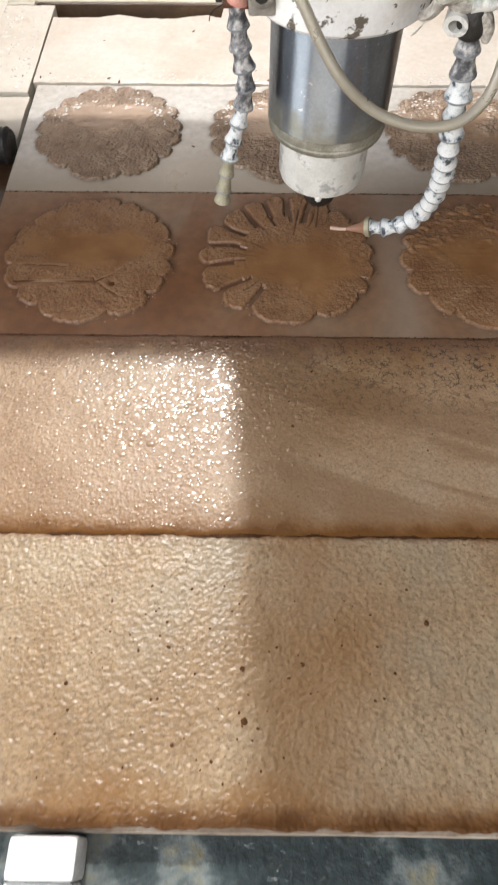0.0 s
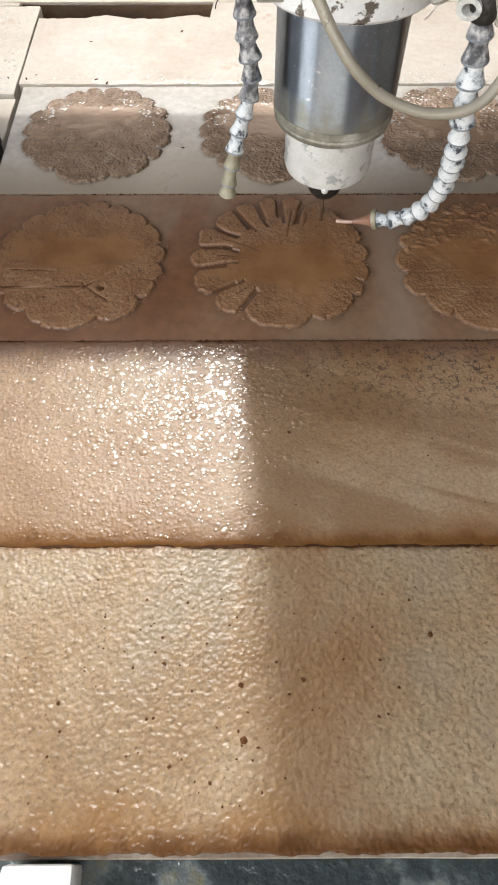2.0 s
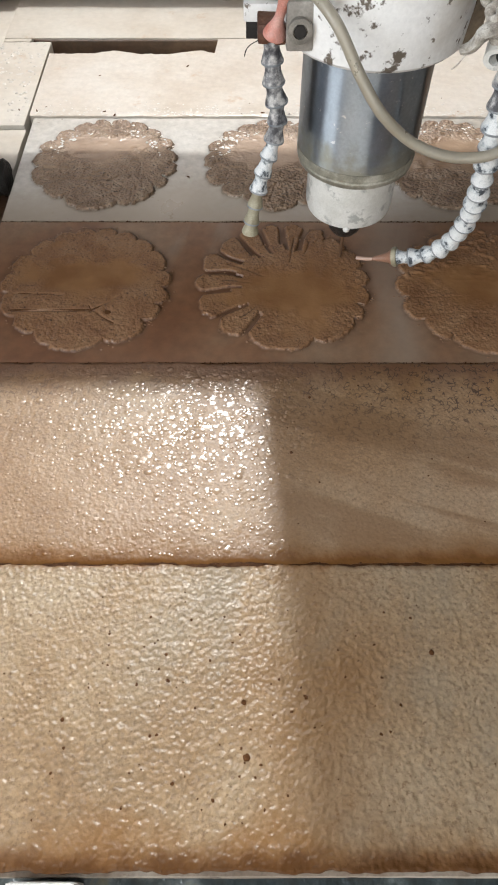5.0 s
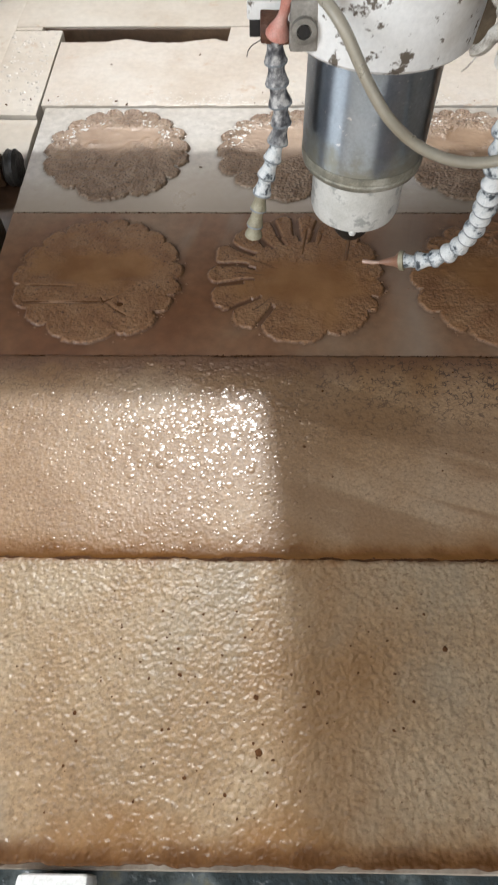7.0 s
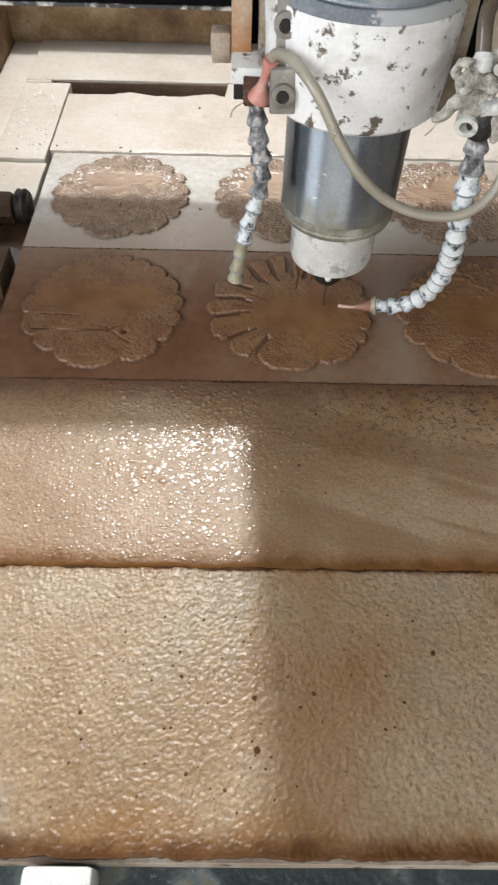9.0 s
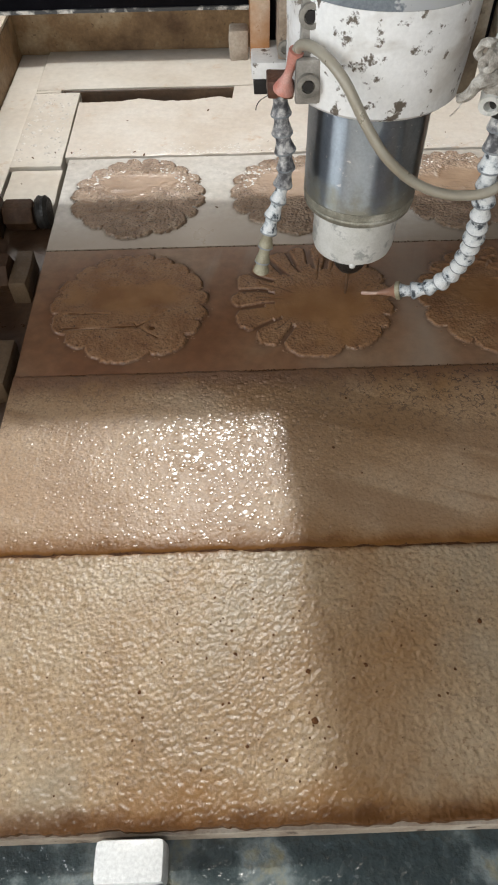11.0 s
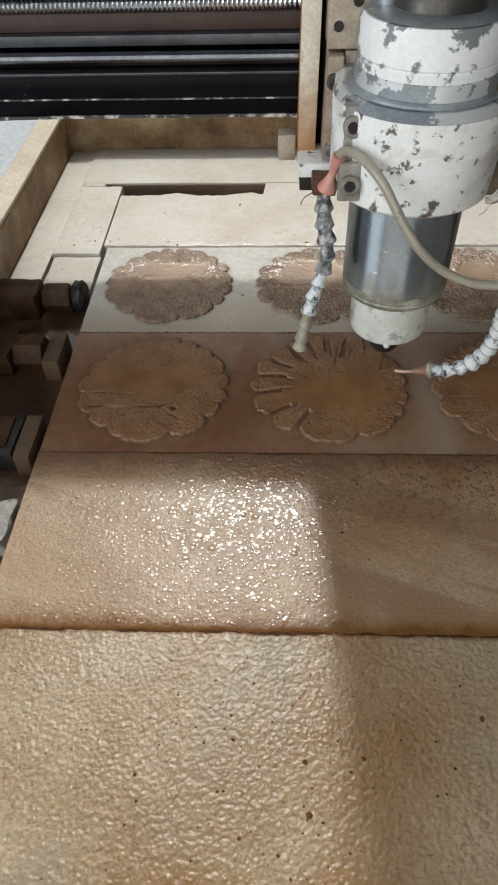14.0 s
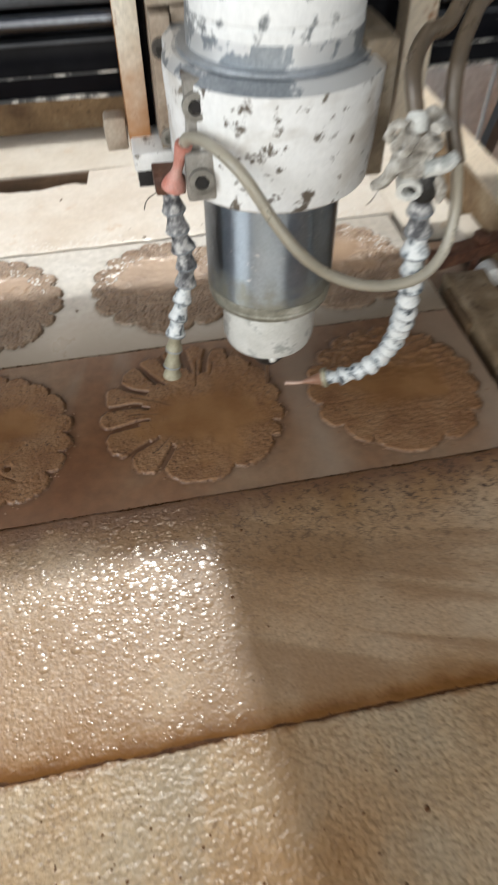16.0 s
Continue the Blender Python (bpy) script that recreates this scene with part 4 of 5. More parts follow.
part("nut", lathe([(0.02, 0), (0.022, 0.004), (0.022, 0.03), (0.02, 0.034)], (-0.335, 0.362, -0.002), (1, 0, 0), 6), "timber", c, "muddy hexagon nut")
part("plate", box(-0.298, -0.279, 0.333, 0.392, -0.022, 0.006, 0.002, 0.0012, 3), "sand", c, "tan dusty packing plate")
part("block", box(-0.392, -0.338, 0.338, 0.392, -0.022, 0.01, 0.004, 0.003, 3), "timber", c, "wet muddy timber block")
c = thing("slab_clamp", (-0.3, 0.22, -0.022), "tan packing plate and dark screw against the slab", "clamp", "clamps along the slabs")
part("plate", box(-0.291, -0.274, 0.184, 0.246, -0.022, 0.006, 0.002, 0.0012, 3), "sand", c, "tan dusty packing plate")
part("block", box(-0.36, -0.294, 0.19, 0.25, -0.022, 0.004, 0.004, 0.003, 3), "rubber", c, "black wet block")
part("insert", box(-0.352, -0.302, 0.2, 0.243, 0.0035, 0.0075, 0.002, 0.001, 3), "timber", c, "muddy insert")
c = thing("stone_offcut", (-0.29, 0.11, -0.022), "broken grey stone lump beside the slab", "stone")
bm = box(-0.33, -0.272, 0.08, 0.135, -0.022, 0.0, 0.005, 0.007, 7)
part("lump", bm, "dirty", c)

c = thing("packing_strip", (0.37, 0.15, -0.022), "tan stone strip lying along the slabs", "strip")
part("strip", box(0.347, 0.395, -0.2, 0.3, -0.0222, 0.002, 0.003, 0.0012, 6), "strip", c)
c = thing("packing_strip", (0.37, 0.4, -0.022), "dusty tan stone strip lying along the slabs", "strip")
part("strip", box(0.349, 0.4, 0.303, 0.452, -0.0222, 0.008, 0.004, 0.002, 5), "strip", c)
part("bracket", box(0.343, 0.352, 0.365, 0.43, -0.0222, 0.004, 0.002, 0.001, 3), "sand", c, "tan crusted bracket")
c = thing("slab_clamp", (0.385, 0.47, -0.022), "rusty drilled iron bar clamped across the packing", "clamp", "clamps along the slabs")
bm = box(-0.06, 0.06, -0.011, 0.011, -0.008, 0.008, 0.002, 0.0008, 4)
bm.transform(pose(0.394, 0.47, 0.024, 0, 0, 14))
part("bar", bm, "rusty", c, "rusty drilled iron bar")
part("stud", lathe([(0.005, 0), (0.005, 0.06)], (0.396, 0.47, -0.022), (0, 0, 1), 12), "rusty", c)
part("nut", lathe([(0.009, 0), (0.01, 0.002), (0.01, 0.008), (0.009, 0.01)], (0.396, 0.47, 0.0325), (0, 0, 1), 6), "rusty", c)
part("roller", lathe([(0.006, 0), (0.014, 0.004), (0.014, 0.024), (0.006, 0.028)], (0.41, 0.442, -0.006), (0, 1, 0), 18), "plastic", c, "white plastic roller")
c = thing("packing_block", (0.415, 0.53, -0.022), "cream stone offcut in the tray corner", "block")
part("block", box(0.4, 0.4285, 0.51, 0.56, -0.0222, 0.012, 0.002, 0.001, 3), "cream", c)

c = thing("leaning_plank", (-0.52, 0.5, FLOOR), "tan plank standing on the floor beside the tray", "plank")
part("plank", box(-0.56, -0.452, 0.3, 0.72, FLOOR, 0.03, 0.004, 0.002, 4), "strip", c)

# white block at the front edge
c = thing("white_block", (-0.12, -0.23, -0.028), "white plastic stop block at the slab's front edge", "block")
part("upper", box(-0.1425, -0.0995, -0.2235, -0.1995, -0.0285, 0.003, 0.004), "plastic", c)
part("lower", box(-0.1435, -0.1005, -0.264, -0.2238, -0.0285, -0.003, 0.003), "plastic", c)

# beyond the tray: leaning grey sheets, a dark bar, a drum
for k in range(4):
    c = thing("leaning_sheet", (0.62 + 0.09 * k, 1.15, FLOOR), "grey ribbed metal sheet standing beside the machine", "sheet", "grey sheets beside the machine")
    part("panel", box(0.575 + 0.09 * k, 0.66 + 0.09 * k, 1.15 - 0.004 * k, 1.165 - 0.004 * k, FLOOR, 0.06, 0.003), "sheet", c)
c = thing("steel_bar", (0.66, 1.02, FLOOR), "dark steel bar leaning beside the tray", "bar")
bm = box(-0.012, 0.012, -0.012, 0.012, 0, 0.95, 0.002)
bm.transform(pose(0.6, 1.05, FLOOR, 0, 11, 0))
part("bar", bm, "frame", c)
c = thing("plastic_drum", (0.86, 0.8, FLOOR), "orange plastic drum standing beside the machine", "drum")
part("drum", lathe([(0.16, 0), (0.18, 0.02), (0.18, 0.36), (0.186, 0.38), (0.18, 0.4), (0.18, 0.84), (0.16, 0.88), (0.05, 0.89)], (0.86, 0.8, FLOOR), (0, 0, 1), 32), "orange", c)

# ---- gantry ----
GB = (0.05, 0.58, 0.33)
gantry = thing("gantry", GB, "black steel gantry with polished rails and a ball screw", "gantry")
part("beam", box(-0.95, 1.05, 0.48, 0.70, 0.2365, 0.444, 0.004), "black", gantry, "black painted steel beam")
cov = part("lower_cover", box(-0.95, 1.05, 0.466, 0.4795, 0.2365, 0.275, 0.003), "black", gantry, "glossy black lower cover")
part("chipped_edge", box(-0.95, 1.05, 0.4645, 0.468, 0.2345, 0.2375, 0.001, 0.0014, 40), "chip", cov, "dusty chipped edge")
part("chipped_edge", box(-0.95, 1.05, 0.4648, 0.467, 0.2525, 0.254, 0.0005, 0.0006, 40), "chip", cov, "dusty scratched line")
part("ledge", box(-0.95, 1.05, 0.462, 0.4795, 0.2756, 0.2785, 0.001), "railgrey", gantry, "thin grey ledge")
part("rod", lathe([(0.0075, 0), (0.0075, 2.0)], (-0.95, 0.467, 0.2905), (1, 0, 0), 24), "chrome", gantry, "polished round rail")
part("rail", box(-0.95, 1.05, 0.464, 0.4795, 0.301, 0.3105, 0.0015), "railgrey", gantry, "dull grey linear rail")
part("recess", box(-0.95, 1.05, 0.474, 0.4798, 0.3108, 0.3265, 0.001), "brownpaint", gantry, "dark brown strip")


def ball_screw(x0, x1, y, z, r, pitch):
    bm = bmesh.new()
    n, per = 10, 4
    rings = int((x1 - x0) / pitch * per)
    prev = None
    for i in range(rings + 1):
        ring = []
        for k in range(n):
            a = 2 * math.pi * k / n
            rr = r + 0.0008 * math.cos(2 * math.pi * i / per - a)
            ring.append(bm.verts.new((x0 + i * pitch / per, y + rr * math.cos(a), z + rr * math.sin(a))))
        if prev:
            for k in range(n):
                bm.faces.new((prev[k], prev[(k + 1) % n], ring[(k + 1) % n], ring[k]))
        prev = ring
    return bm


part("ball_screw", ball_screw(-0.9, 1.0, 0.470, 0.3335, 0.0058, 0.0044), "screw", gantry, "bright steel ball screw")
part("upper_rail", box(-0.95, 1.05, 0.464, 0.4795, 0.395, 0.41, 0.0015), "railgrey", gantry, "dull grey linear rail")
for x in (-0.93, 0.99):
    part("upright", box(x, x + 0.04, 0.49, 0.69, FLOOR, 0.236, 0.004), "black", gantry, "black gantry upright")

# ---- carriage ----
CB = (0.08, 0.45, 0.21)
carriage = thing("z_axis_carriage", CB, "cream machine carriage with rust runs and dusty guide rails", "machine carriage")
part("back_plate", box(-0.0162, 0.185, 0.435, 0.4605, 0.212, 0.96, 0.003), "black", carriage, "dark back plate")
bar = part("side_bar", box(-0.033, -0.0165, 0.418, 0.4605, 0.207, 0.96, 0.002, 0.0004, 6), "rustpaint", carriage, "rust-stained cream side bar")
part("front_edge", box(-0.0332, -0.0163, 0.4155, 0.4178, 0.21, 0.96, 0.0006), "runpaint", bar, "cream painted edge")
bar = part("side_bar", box(0.186, 0.21, 0.418, 0.4605, 0.207, 0.96, 0.002, 0.0004, 6), "creampaint", carriage, "cream painted side bar")
part("foot", box(-0.033, -0.002, 0.386, 0.434, 0.2075, 0.2215, 0.002), "paint", carriage, "white painted foot bracket")
# near-black block painted as the shade beneath the foot bracket
part("foot_shadow_plate", box(-0.031, -0.01, 0.392, 0.43, 0.192, 0.2072, 0.001), "hole", carriage, "near-black block put in for the shade under the foot")
part("stop_block", box(-0.052, -0.034, 0.44, 0.4605, 0.2, 0.226, 0.003, 0.001, 2), "tan", carriage, "dusty tan stop block")
for x in (-0.0118, 0.126):
    rl = part("guide_rail", box(x + 0.0015, x + 0.0155, 0.388, 0.4345, 0.223, 0.3125, 0.0015, 0.0004, 4), "tan", carriage, "dusty guide rail")
    for z in (0.232, 0.293):
        part("bolt", lathe([(0.0066, 0), (0.0066, 0.004), (0.0036, 0.0042), (0.0036, 0.001)], (x + 0.0075, 0.3885, z), (0, -1, 0), 18), "boltring" if z < 0.25 else "bolt", rl, "socket bolt")
part("front_plate", box(0.0045, 0.125, 0.394, 0.4345, 0.205, 0.315, 0.002), "tan", carriage, "dusty tan spindle plate")
upper_plate = part("upper_plate", box(-0.0118, 0.118, 0.392, 0.4345, 0.3165, 0.62, 0.002, 0.0004, 6), "tan", carriage, "dirty tan upper plate")
for x, z in ((-0.003, 0.334), (0.012, 0.352), (0.0, 0.372), (0.108, 0.334)):
    part("bolt_hole", lathe([(0.0042, 0), (0.0042, 0.0016)], (x, 0.3922, z), (0, -1, 0), 16), "hole", upper_plate, "dark bolt hole")

# ---- spindle ----
AX, AY = 0.0655, 0.345
spindle = thing("spindle_motor", (AX, AY, 0.11), "worn steel spindle in a flaking white clamp", "spindle")
part("sleeve", lathe([(0.0515, 0.0), (0.0515, 0.11)], (AX, AY, 0.1305), (0, 0, 1), 64), "steel", spindle, "worn polished steel sleeve")
part("limescale_ring", lathe([(0.044, 0), (0.0475, 0.001), (0.0505, 0.0035), (0.0514, 0.0075), (0.0509, 0.0085), (0.0509, 0.0095), (0.0517, 0.0105), (0.0517, 0.0166)], (AX, AY, 0.1138), (0, 0, 1), 64), "scum", spindle, "limescale-crusted lower ring")
nose = part("nose_cap", lathe([(0.018, 0), (0.033, 0.0005), (0.0385, 0.004), (0.0402, 0.01), (0.0402, 0.05)], (AX, AY, 0.0632), (0, 0, 1), 48), "nose", spindle, "chalky white nose cap")
part("drip", lathe([(0.001, -0.003), (0.003, -0.0018), (0.0036, 0.001), (0.002, 0.004)], (AX - 0.004, AY - 0.0365, 0.0655), (0, 0, 1), 10), "nose", nose, "white drip")
part("collet_nut", lathe([(0.004, -0.003), (0.011, -0.001), (0.0155, 0.005), (0.0172, 0.012), (0.018, 0.018), (0.018, 0.03)], (AX, AY, 0.036), (0, 0, 1), 24), "rubber", spindle, "dark collet nut")
part("cutter", lathe([(0.0004, 0), (0.0017, 0.012), (0.0017, 0.043)], (AX, AY, -0.0045), (0, 0, 1), 14), "mud", spindle, "dark carving cutter")


def clamp_outline(r):
    """Round in front, straight flanks back to the plate."""
    pts = [(AX + r * math.cos(a), AY + r * math.sin(a)) for a in np.linspace(math.radians(20), math.radians(-200), 40)]
    return pts + [(AX - r * 0.94, 0.3935), (AX + r * 0.94, 0.3935)]


def clamp_body():
    bm = bmesh.new()
    rows = []
    for r, z in ((0.0665, 0.2225), (0.0695, 0.2255), (0.0715, 0.25), (0.0735, 0.296), (0.0733, 0.2995)):
        rows.append([bm.verts.new((x, y, z)) for x, y in clamp_outline(r)])
    n = len(rows[0])
    for a, b in zip(rows, rows[1:]):
        for k in range(n):
            bm.faces.new((a[k], a[(k + 1) % n], b[(k + 1) % n], b[k]))
    bm.faces.new(rows[0])
    bm.faces.new(rows[-1])
    return bm


clamp = part("clamp", clamp_body(), "paint", spindle, "flaking white painted clamp")
top = bmesh.new()
lo = [top.verts.new((x, y, 0.2997)) for x, y in clamp_outline(0.0731)]
hi = [top.verts.new((x, y, 0.3056)) for x, y in clamp_outline(0.0665)]
for k in range(len(lo)):
    top.faces.new((lo[k], lo[(k + 1) % len(lo)], hi[(k + 1) % len(lo)], hi[k]))
top.faces.new(hi)
top.faces.new(lo)
part("clamp_top", top, "barepatch", clamp, "bare grey upper face")
part("groove_ring", lathe([(0.0635, 0), (0.064, 0.001), (0.063, 0.0025), (0.058, 0.003)], (AX, AY, 0.306), (0, 0, 1), 64), "greymetal", clamp, "bare grey ring")
flange = part("flange", box(0.0005, 0.016, 0.302, 0.372, 0.226, 0.3035, 0.002, 0.0005, 3), "dirty", spindle, "dusty clamp flange")
part("flange_edge", box(-0.0035, 0.0003, 0.362, 0.392, 0.222, 0.3, 0.0008), "paint", flange, "white painted edge")
for z in (0.2445, 0.2885):
    part("bolt", lathe([(0.0085, 0), (0.0085, 0.004), (0.005, 0.0042), (0.005, 0.001)], (0.0065, 0.3015 if z > 0.26 else 0.2938, z), (0, -1, 0), 18), "boltring", flange, "socket bolt")
    part("bolt_socket", lathe([(0.0045, 0), (0.0045, 0.0005)], (0.0065, 0.2985 if z > 0.26 else 0.2905, z), (0, -1, 0), 6), "hole", flange, "dark hexagon socket")
part("lug", box(-0.003, 0.017, 0.294, 0.3005, 0.229, 0.262, 0.003, 0.0006, 2), "dirty", flange, "dusty lug")
flange = part("flange", box(0.116, 0.138, 0.31, 0.372, 0.226, 0.3135, 0.002, 0.0006, 3), "grimed", spindle, "dusty clamp flange")
upper = part("motor_housing", lathe([(0.0555, 0), (0.0565, 0.002), (0.0565, 0.021), (0.0552, 0.0225), (0.0565, 0.024), (0.0565, 0.046), (0.054, 0.0505), (0.03, 0.052), (0.004, 0.0525)],
                                    (AX, AY, 0.3065), (0, 0, 1), 64), "paint_worn", spindle, "badly flaked white motor housing")
part("bare_band", lathe([(0.0562, 0), (0.0569, 0.0008), (0.0569, 0.0125), (0.0562, 0.0133)], (AX, AY, 0.3085), (0, 0, 1), 64, False), "barepatch", upper, "scraped bare metal band")
part("top_face", lathe([(0.002, 0.0016), (0.03, 0.0014), (0.05, 0.0008), (0.0528, 0)], (AX, AY, 0.3577), (0, 0, 1), 48), "barepatch", upper, "bare grey top face")
part("top_cap", lathe([(0.036, 0), (0.034, 0.01), (0.012, 0.014), (0.002, 0.0145)], (AX + 0.004, AY + 0.008, 0.3585), (0, 0, 1), 32), "bolt", upper, "dark grey cap")
part("cable_gland", lathe([(0.012, 0), (0.012, 0.02), (0.008, 0.024), (0.008, 0.05)], (AX + 0.006, AY + 0.016, 0.372), (0, 0, 1), 16), "rubber", upper, "black cable gland")
part("water_fitting", lathe([(0.008, 0), (0.008, 0.014), (0.006, 0.016), (0.006, 0.04)], (AX - 0.035, AY + 0.012, 0.357), (0, 0, 1), 16), "greymetal", upper, "grey water fitting")


# ---- coolant hoses of bell-shaped beads ----
def beads(root, pts, spacing, radius, materials):
    path = smooth_path(pts, 40)
    run = [0.0]
    for a, b in zip(path, path[1:]):
        run.append(run[-1] + (b - a).length)
    n = max(2, round(run[-1] / spacing))
    marks = []
    for k in range(n + 1):
        want = run[-1] * k / n
        i = min(range(len(run)), key=lambda q: abs(run[q] - want))
        marks.append(path[i])
    for k in range(n):
        a, b = marks[k], marks[k + 1]
        d = (b - a).length
        u = k / max(1, n - 1)
        r = radius(u)
        r *= 0.94 + 0.12 * ((k * 7 % 5) / 4)
        prof = [(r * 0.6, -0.1 * d), (r * 0.68, 0.08 * d), (r * 0.67, 0.3 * d), (r * 0.76, 0.5 * d), (r * 0.88, 0.7 * d), (r * 0.92, 0.8 * d), (r * 0.97, 0.84 * d), (r * 0.97, 0.93 * d),
                (r * 0.9, 0.95 * d), (r * 0.66, 0.95 * d), (r * 0.5, 1.0 * d)]
        one = part("bead", lathe(prof, a, b - a, 20), materials(u), root)
        part("lip", lathe([(r * 0.9, 0.82 * d), (r * 0.985, 0.85 * d), (r * 0.99, 0.9 * d), (r * 0.97, 0.95 * d), (r * 0.8, 0.955 * d)], a, b - a, 20, False), "lip", one)


left = thing("coolant_nozzle", (-0.012, 0.33, 0.22), "dusty jointed coolant hose pointing at the stone", "coolant hose", "jointed coolant hoses")
part("mount", box(-0.0225, -0.001, 0.322, 0.345, 0.2205, 0.2345, 0.002, 0.001, 2), "rusty", left, "dark dusty mounting block")
part("wire_end", tube([(-0.022, 0.322, 0.224), (-0.028, 0.319, 0.222), (-0.031, 0.317, 0.219), (-0.032, 0.317, 0.215)], 0.0004, 6, 5), "hole", left, "loose black wire end")
part("sleeve", tube([(-0.0105, 0.311, 0.233), (-0.0088, 0.309, 0.241), (-0.0058, 0.306, 0.252), (-0.0022, 0.302, 0.265)], lambda u: 0.0068 + 0.0018 * math.cos(u * 6.0) - 0.0028 * u, 16), "red", left, "faded red tube sleeve")
beads(left, [(-0.012, 0.327, 0.221), (-0.0105, 0.3265, 0.204), (-0.0085, 0.326, 0.184), (-0.005, 0.3255, 0.165), (-0.0085, 0.324, 0.14), (-0.017, 0.322, 0.112), (-0.0225, 0.319, 0.086), (-0.0265, 0.316, 0.066)],
      0.0158, lambda u: 0.0095 - 0.002 * u, lambda u: "beaddark" if u < 0.45 else ("bead" if u < 0.84 else "beadtan"))
part("outlet", lathe([(0.0045, 0), (0.0056, 0.004), (0.0078, 0.0095), (0.008, 0.0112), (0.0045, 0.0112)], (-0.0263, 0.316, 0.0675), (-0.1, -0.03, -1), 16), "beadtan", left, "tan outlet")

right = thing("coolant_nozzle", (0.14, 0.25, 0.25), "limescale-white jointed coolant hose curving to the cutter", "coolant hose", "jointed coolant hoses")
part("collar", lathe([(0.0075, 0), (0.0095, 0.004), (0.0095, 0.018), (0.0075, 0.022)], (0.141, 0.25, 0.262), (0.03, 0, -1), 18), "rubber", right, "dark collar")
part("side_port", lathe([(0.008, 0), (0.008, 0.014), (0.0045, 0.014), (0.0045, 0.004)], (0.134, 0.256, 0.253), (-0.35, -1, -0.3), 16), "nose", right, "white open side port")
beads(right, [(0.1412, 0.25, 0.245), (0.144, 0.25, 0.225), (0.146, 0.251, 0.2), (0.1502, 0.255, 0.166), (0.154, 0.262, 0.14), (0.1573, 0.27, 0.1207), (0.159, 0.283, 0.088),
                      (0.1545, 0.296, 0.058), (0.143, 0.305, 0.039), (0.127, 0.311, 0.0295), (0.111, 0.3145, 0.0275)],
              0.0158, lambda u: 0.0097 - 0.0008 * u, lambda u: "beaddark" if u < 0.08 else "bead")
part("end_ring", lathe([(0.006, 0), (0.0092, 0.001), (0.0096, 0.003), (0.009, 0.0052), (0.006, 0.006)], (0.1165, 0.3135, 0.0286), (-1, 0.28, -0.35), 20), "beadtan", right, "tan end ring")
part("nozzle_tip", lathe([(0.0072, 0), (0.0076, 0.002), (0.0052, 0.005), (0.0032, 0.014), (0.0018, 0.02)], (0.1125, 0.3145, 0.0272), (-1, 0.28, -0.35), 16), "copper", right, "pinkish tapered nozzle tip")
part("outlet_tube", tube([(0.094, 0.319, 0.021), (0.088, 0.322, 0.0185), (0.0795, 0.327, 0.0155)], lambda u: 0.0017 + 0.0005 * u, 10), "jet", right, "thin pinkish outlet tube")

hose = thing("clear_hose", (0.1, 0.25, 0.2), "milky clear vinyl water hose looping past the spindle", "hose")
part("tubing", tube([(-0.004, 0.304, 0.258), (0.0006, 0.3, 0.2695), (0.012, 0.283, 0.272), (0.0278, 0.262, 0.262), (0.0472, 0.25, 0.2325), (0.0643, 0.242, 0.2119), (0.089, 0.24, 0.193), (0.1182, 0.238, 0.1841),
                     (0.1465, 0.238, 0.187), (0.164, 0.245, 0.2007), (0.1709, 0.255, 0.224), (0.1685, 0.263, 0.2546)], 0.0039, 16), "hose", hose, "milky clear tubing")
part("upper_tubing", tube([(0.1685, 0.263, 0.254), (0.1641, 0.275, 0.2793), (0.1682, 0.29, 0.307), (0.1835, 0.31, 0.3267), (0.205, 0.325, 0.36), (0.21, 0.38, 0.5), (0.2, 0.44, 0.62)], 0.0052, 16), "hosebrown", hose, "brown-stained tubing")
hose2 = thing("clear_hose", (0.14, 0.27, 0.3), "smoky clear vinyl hose curving into the knotted rag", "hose")
part("tubing", tube([(0.1345, 0.252, 0.278), (0.1325, 0.262, 0.2925), (0.1336, 0.276, 0.31), (0.1475, 0.295, 0.32), (0.17, 0.31, 0.326), (0.195, 0.34, 0.38), (0.2, 0.4, 0.52), (0.2, 0.435, 0.6)], 0.0051, 16), "hosebrown", hose2, "smoky clear tubing")
part("clip", lathe([(0.0055, 0), (0.0066, 0.0015), (0.0061, 0.003), (0.0068, 0.005), (0.0062, 0.0065), (0.0068, 0.0085), (0.0061, 0.01), (0.0054, 0.012)], (0.133, 0.254, 0.28), (0, 0.5, 1), 18), "nose", hose2, "white ribbed clip")

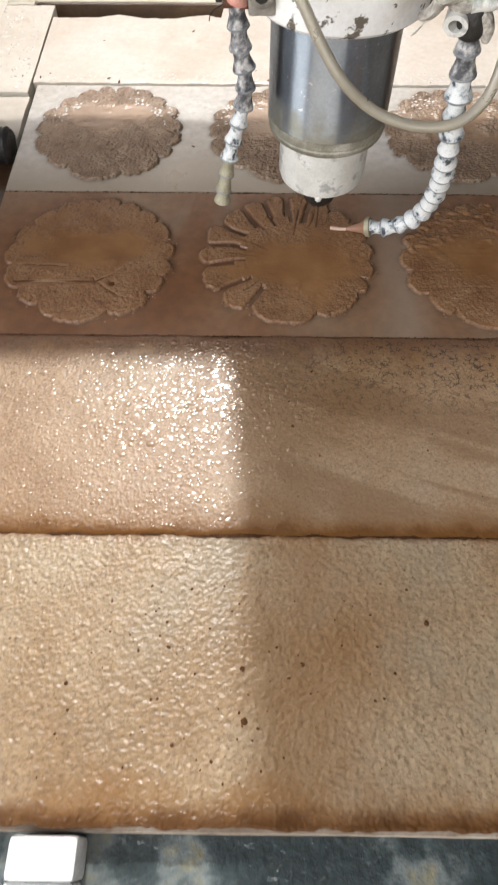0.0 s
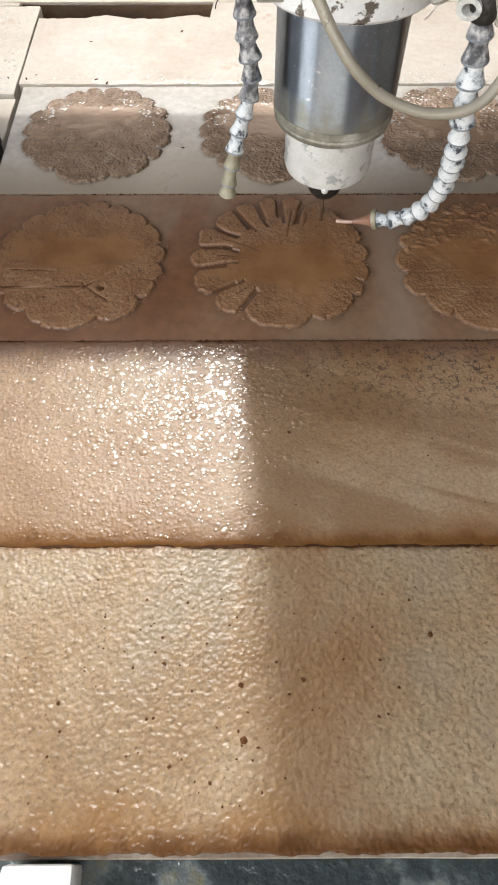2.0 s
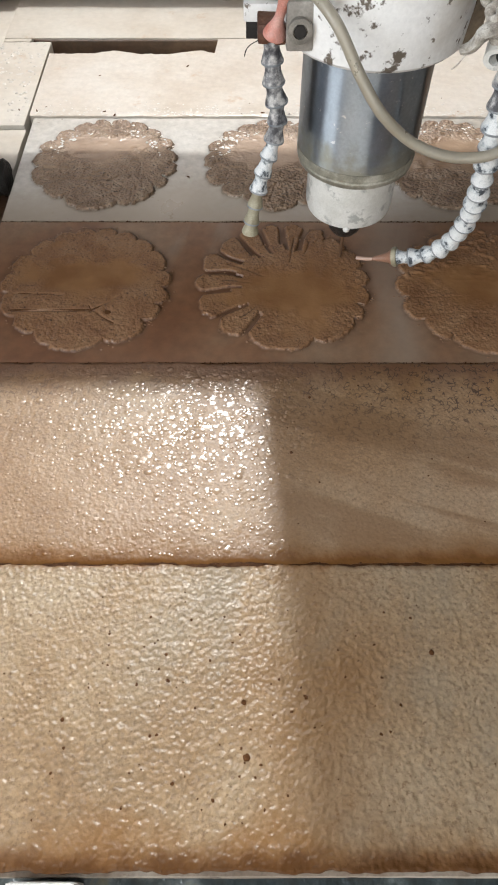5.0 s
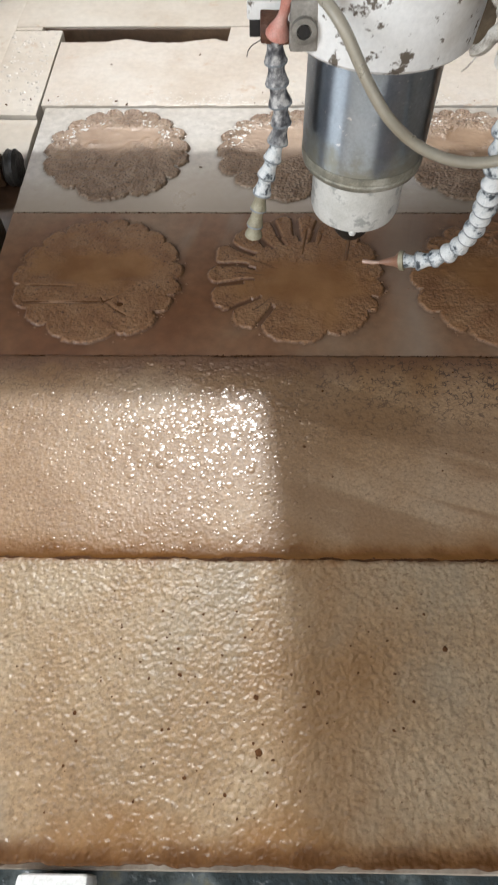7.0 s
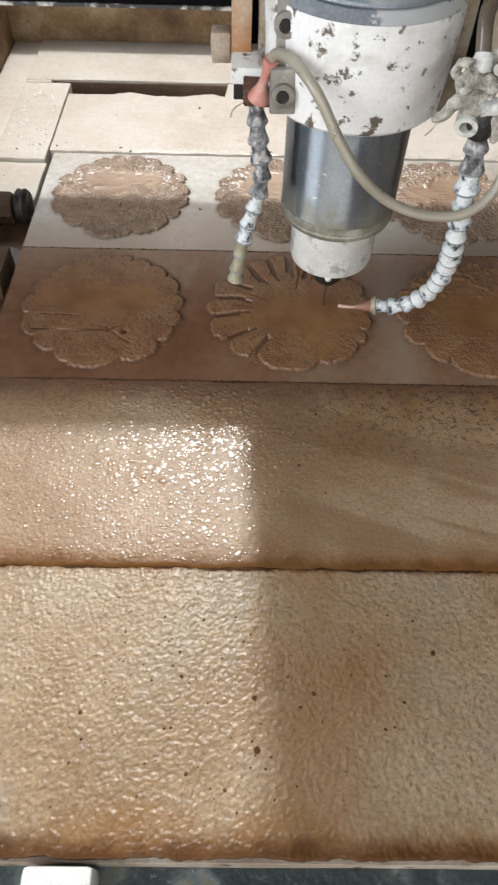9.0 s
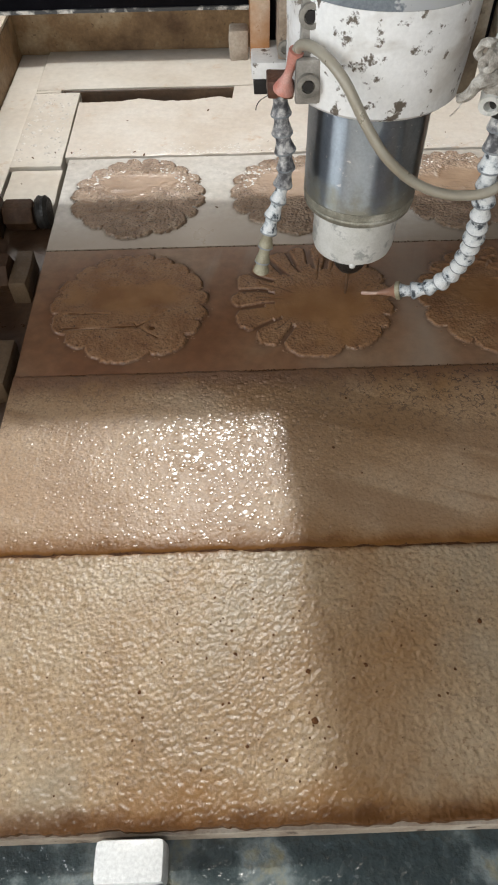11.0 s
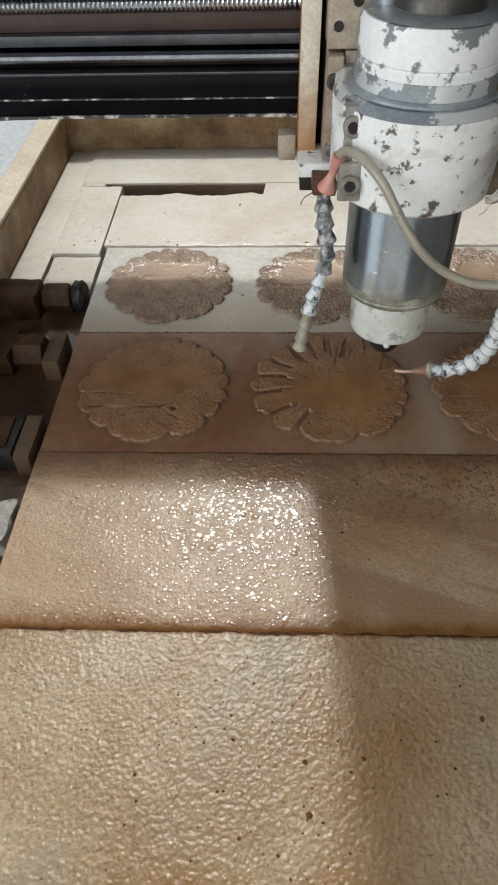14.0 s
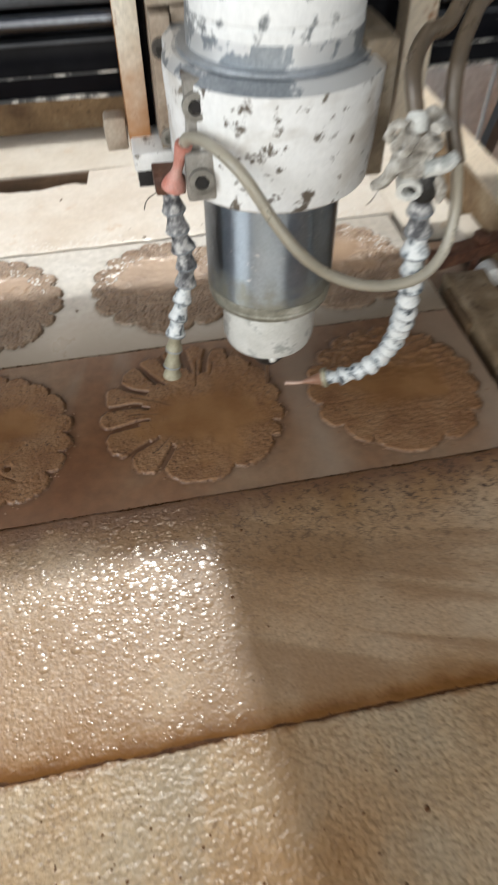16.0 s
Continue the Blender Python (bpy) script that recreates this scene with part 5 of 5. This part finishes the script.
rag = thing("knotted_rag", (0.135, 0.25, 0.265), "dusty grey rag knotted round the hose joint", "rag")
rnd = random.Random(11)
for k in range(16):
    a0 = rnd.random() * 6.28
    pts = []
    tilt = Euler((rnd.uniform(-0.9, 0.9), rnd.uniform(-0.9, 0.9), rnd.random() * 3)).to_matrix()
    rr = rnd.uniform(0.0075, 0.0125)
    cz = Vector((0.134 + rnd.uniform(-0.006, 0.008), 0.254 + rnd.uniform(-0.002, 0.006), 0.272 + rnd.uniform(-0.011, 0.01)))
    for i in range(8):
        a = a0 + i * 0.72
        pts.append(cz + tilt @ Vector((rr * math.cos(a), rr * 0.8 * math.sin(a), 0.003 * math.sin(2 * a))))
    part("strand", tube(pts, 0.002 + 0.0015 * rnd.random(), 9, 5, 0.003), "rope", rag)
part("tail", tube([(0.13, 0.25, 0.268), (0.12, 0.246, 0.266), (0.113, 0.247, 0.258), (0.107, 0.25, 0.252)], lambda u: 0.0058 - 0.0028 * u, 10, 6, 0.0036), "rope", rag, "frayed rag end")
part("tail", tube([(0.138, 0.246, 0.262), (0.15, 0.243, 0.264), (0.156, 0.245, 0.268)], lambda u: 0.006 - 0.002 * u, 10, 6, 0.002), "nose", rag, "white rag end")
part("tail", tube([(0.143, 0.246, 0.258), (0.15, 0.244, 0.25), (0.151, 0.246, 0.24)], lambda u: 0.005 - 0.002 * u, 10, 6, 0.002), "rope", rag, "frayed rag end")
part("thread", tube([(0.112, 0.246, 0.254), (0.106, 0.243, 0.247), (0.103, 0.244, 0.243)], 0.0006, 6, 4), "rope", rag, "loose thread")


# ---- motion: the gantry runs along y, the carriage with the spindle along x on it ----
RUN = [
    (0, 0, 0), (0.5, 0.0028, 0.0026), (1, 0.0047, 0.0057), (1.5, 0.0081, 0.0091), (2, 0.0125, 0.0112), (2.5, 0.0178, 0.012), (3, 0.0225, 0.0111), (3.5, 0.0267, 0.0088),
    (4, 0.0295, 0.0053), (4.5, 0.0305, 0.0006), (6.8, 0.0222, -0.0196), (7.5, 0.0175, -0.0242), (8, 0.014, -0.028), (8.5, 0.0102, -0.0318), (9.2, 0.0045, -0.0357),
    (11.3, 0.0073, -0.0358), (12, 0.0131, -0.0325), (12.5, 0.0183, -0.028), (13, 0.0215, -0.0215), (13.5, 0.0253, -0.018), (14, 0.0285, -0.0175), (14.5, 0.0337, -0.0155), (15, 0.0383, -0.0155),
    (15.5, 0.0428, -0.0185), (16, 0.0475, -0.0224),
]


def motions():
    walk(gantry, [(t, pose(GB[0], GB[1] + dy, GB[2])) for t, dx, dy in RUN])
    for ob in (carriage, spindle, left, right, hose, hose2, rag):
        b = base_of(ob)
        walk(ob, [(t, pose(b.x + dx, b.y + dy, b.z)) for t, dx, dy in RUN])


motions()
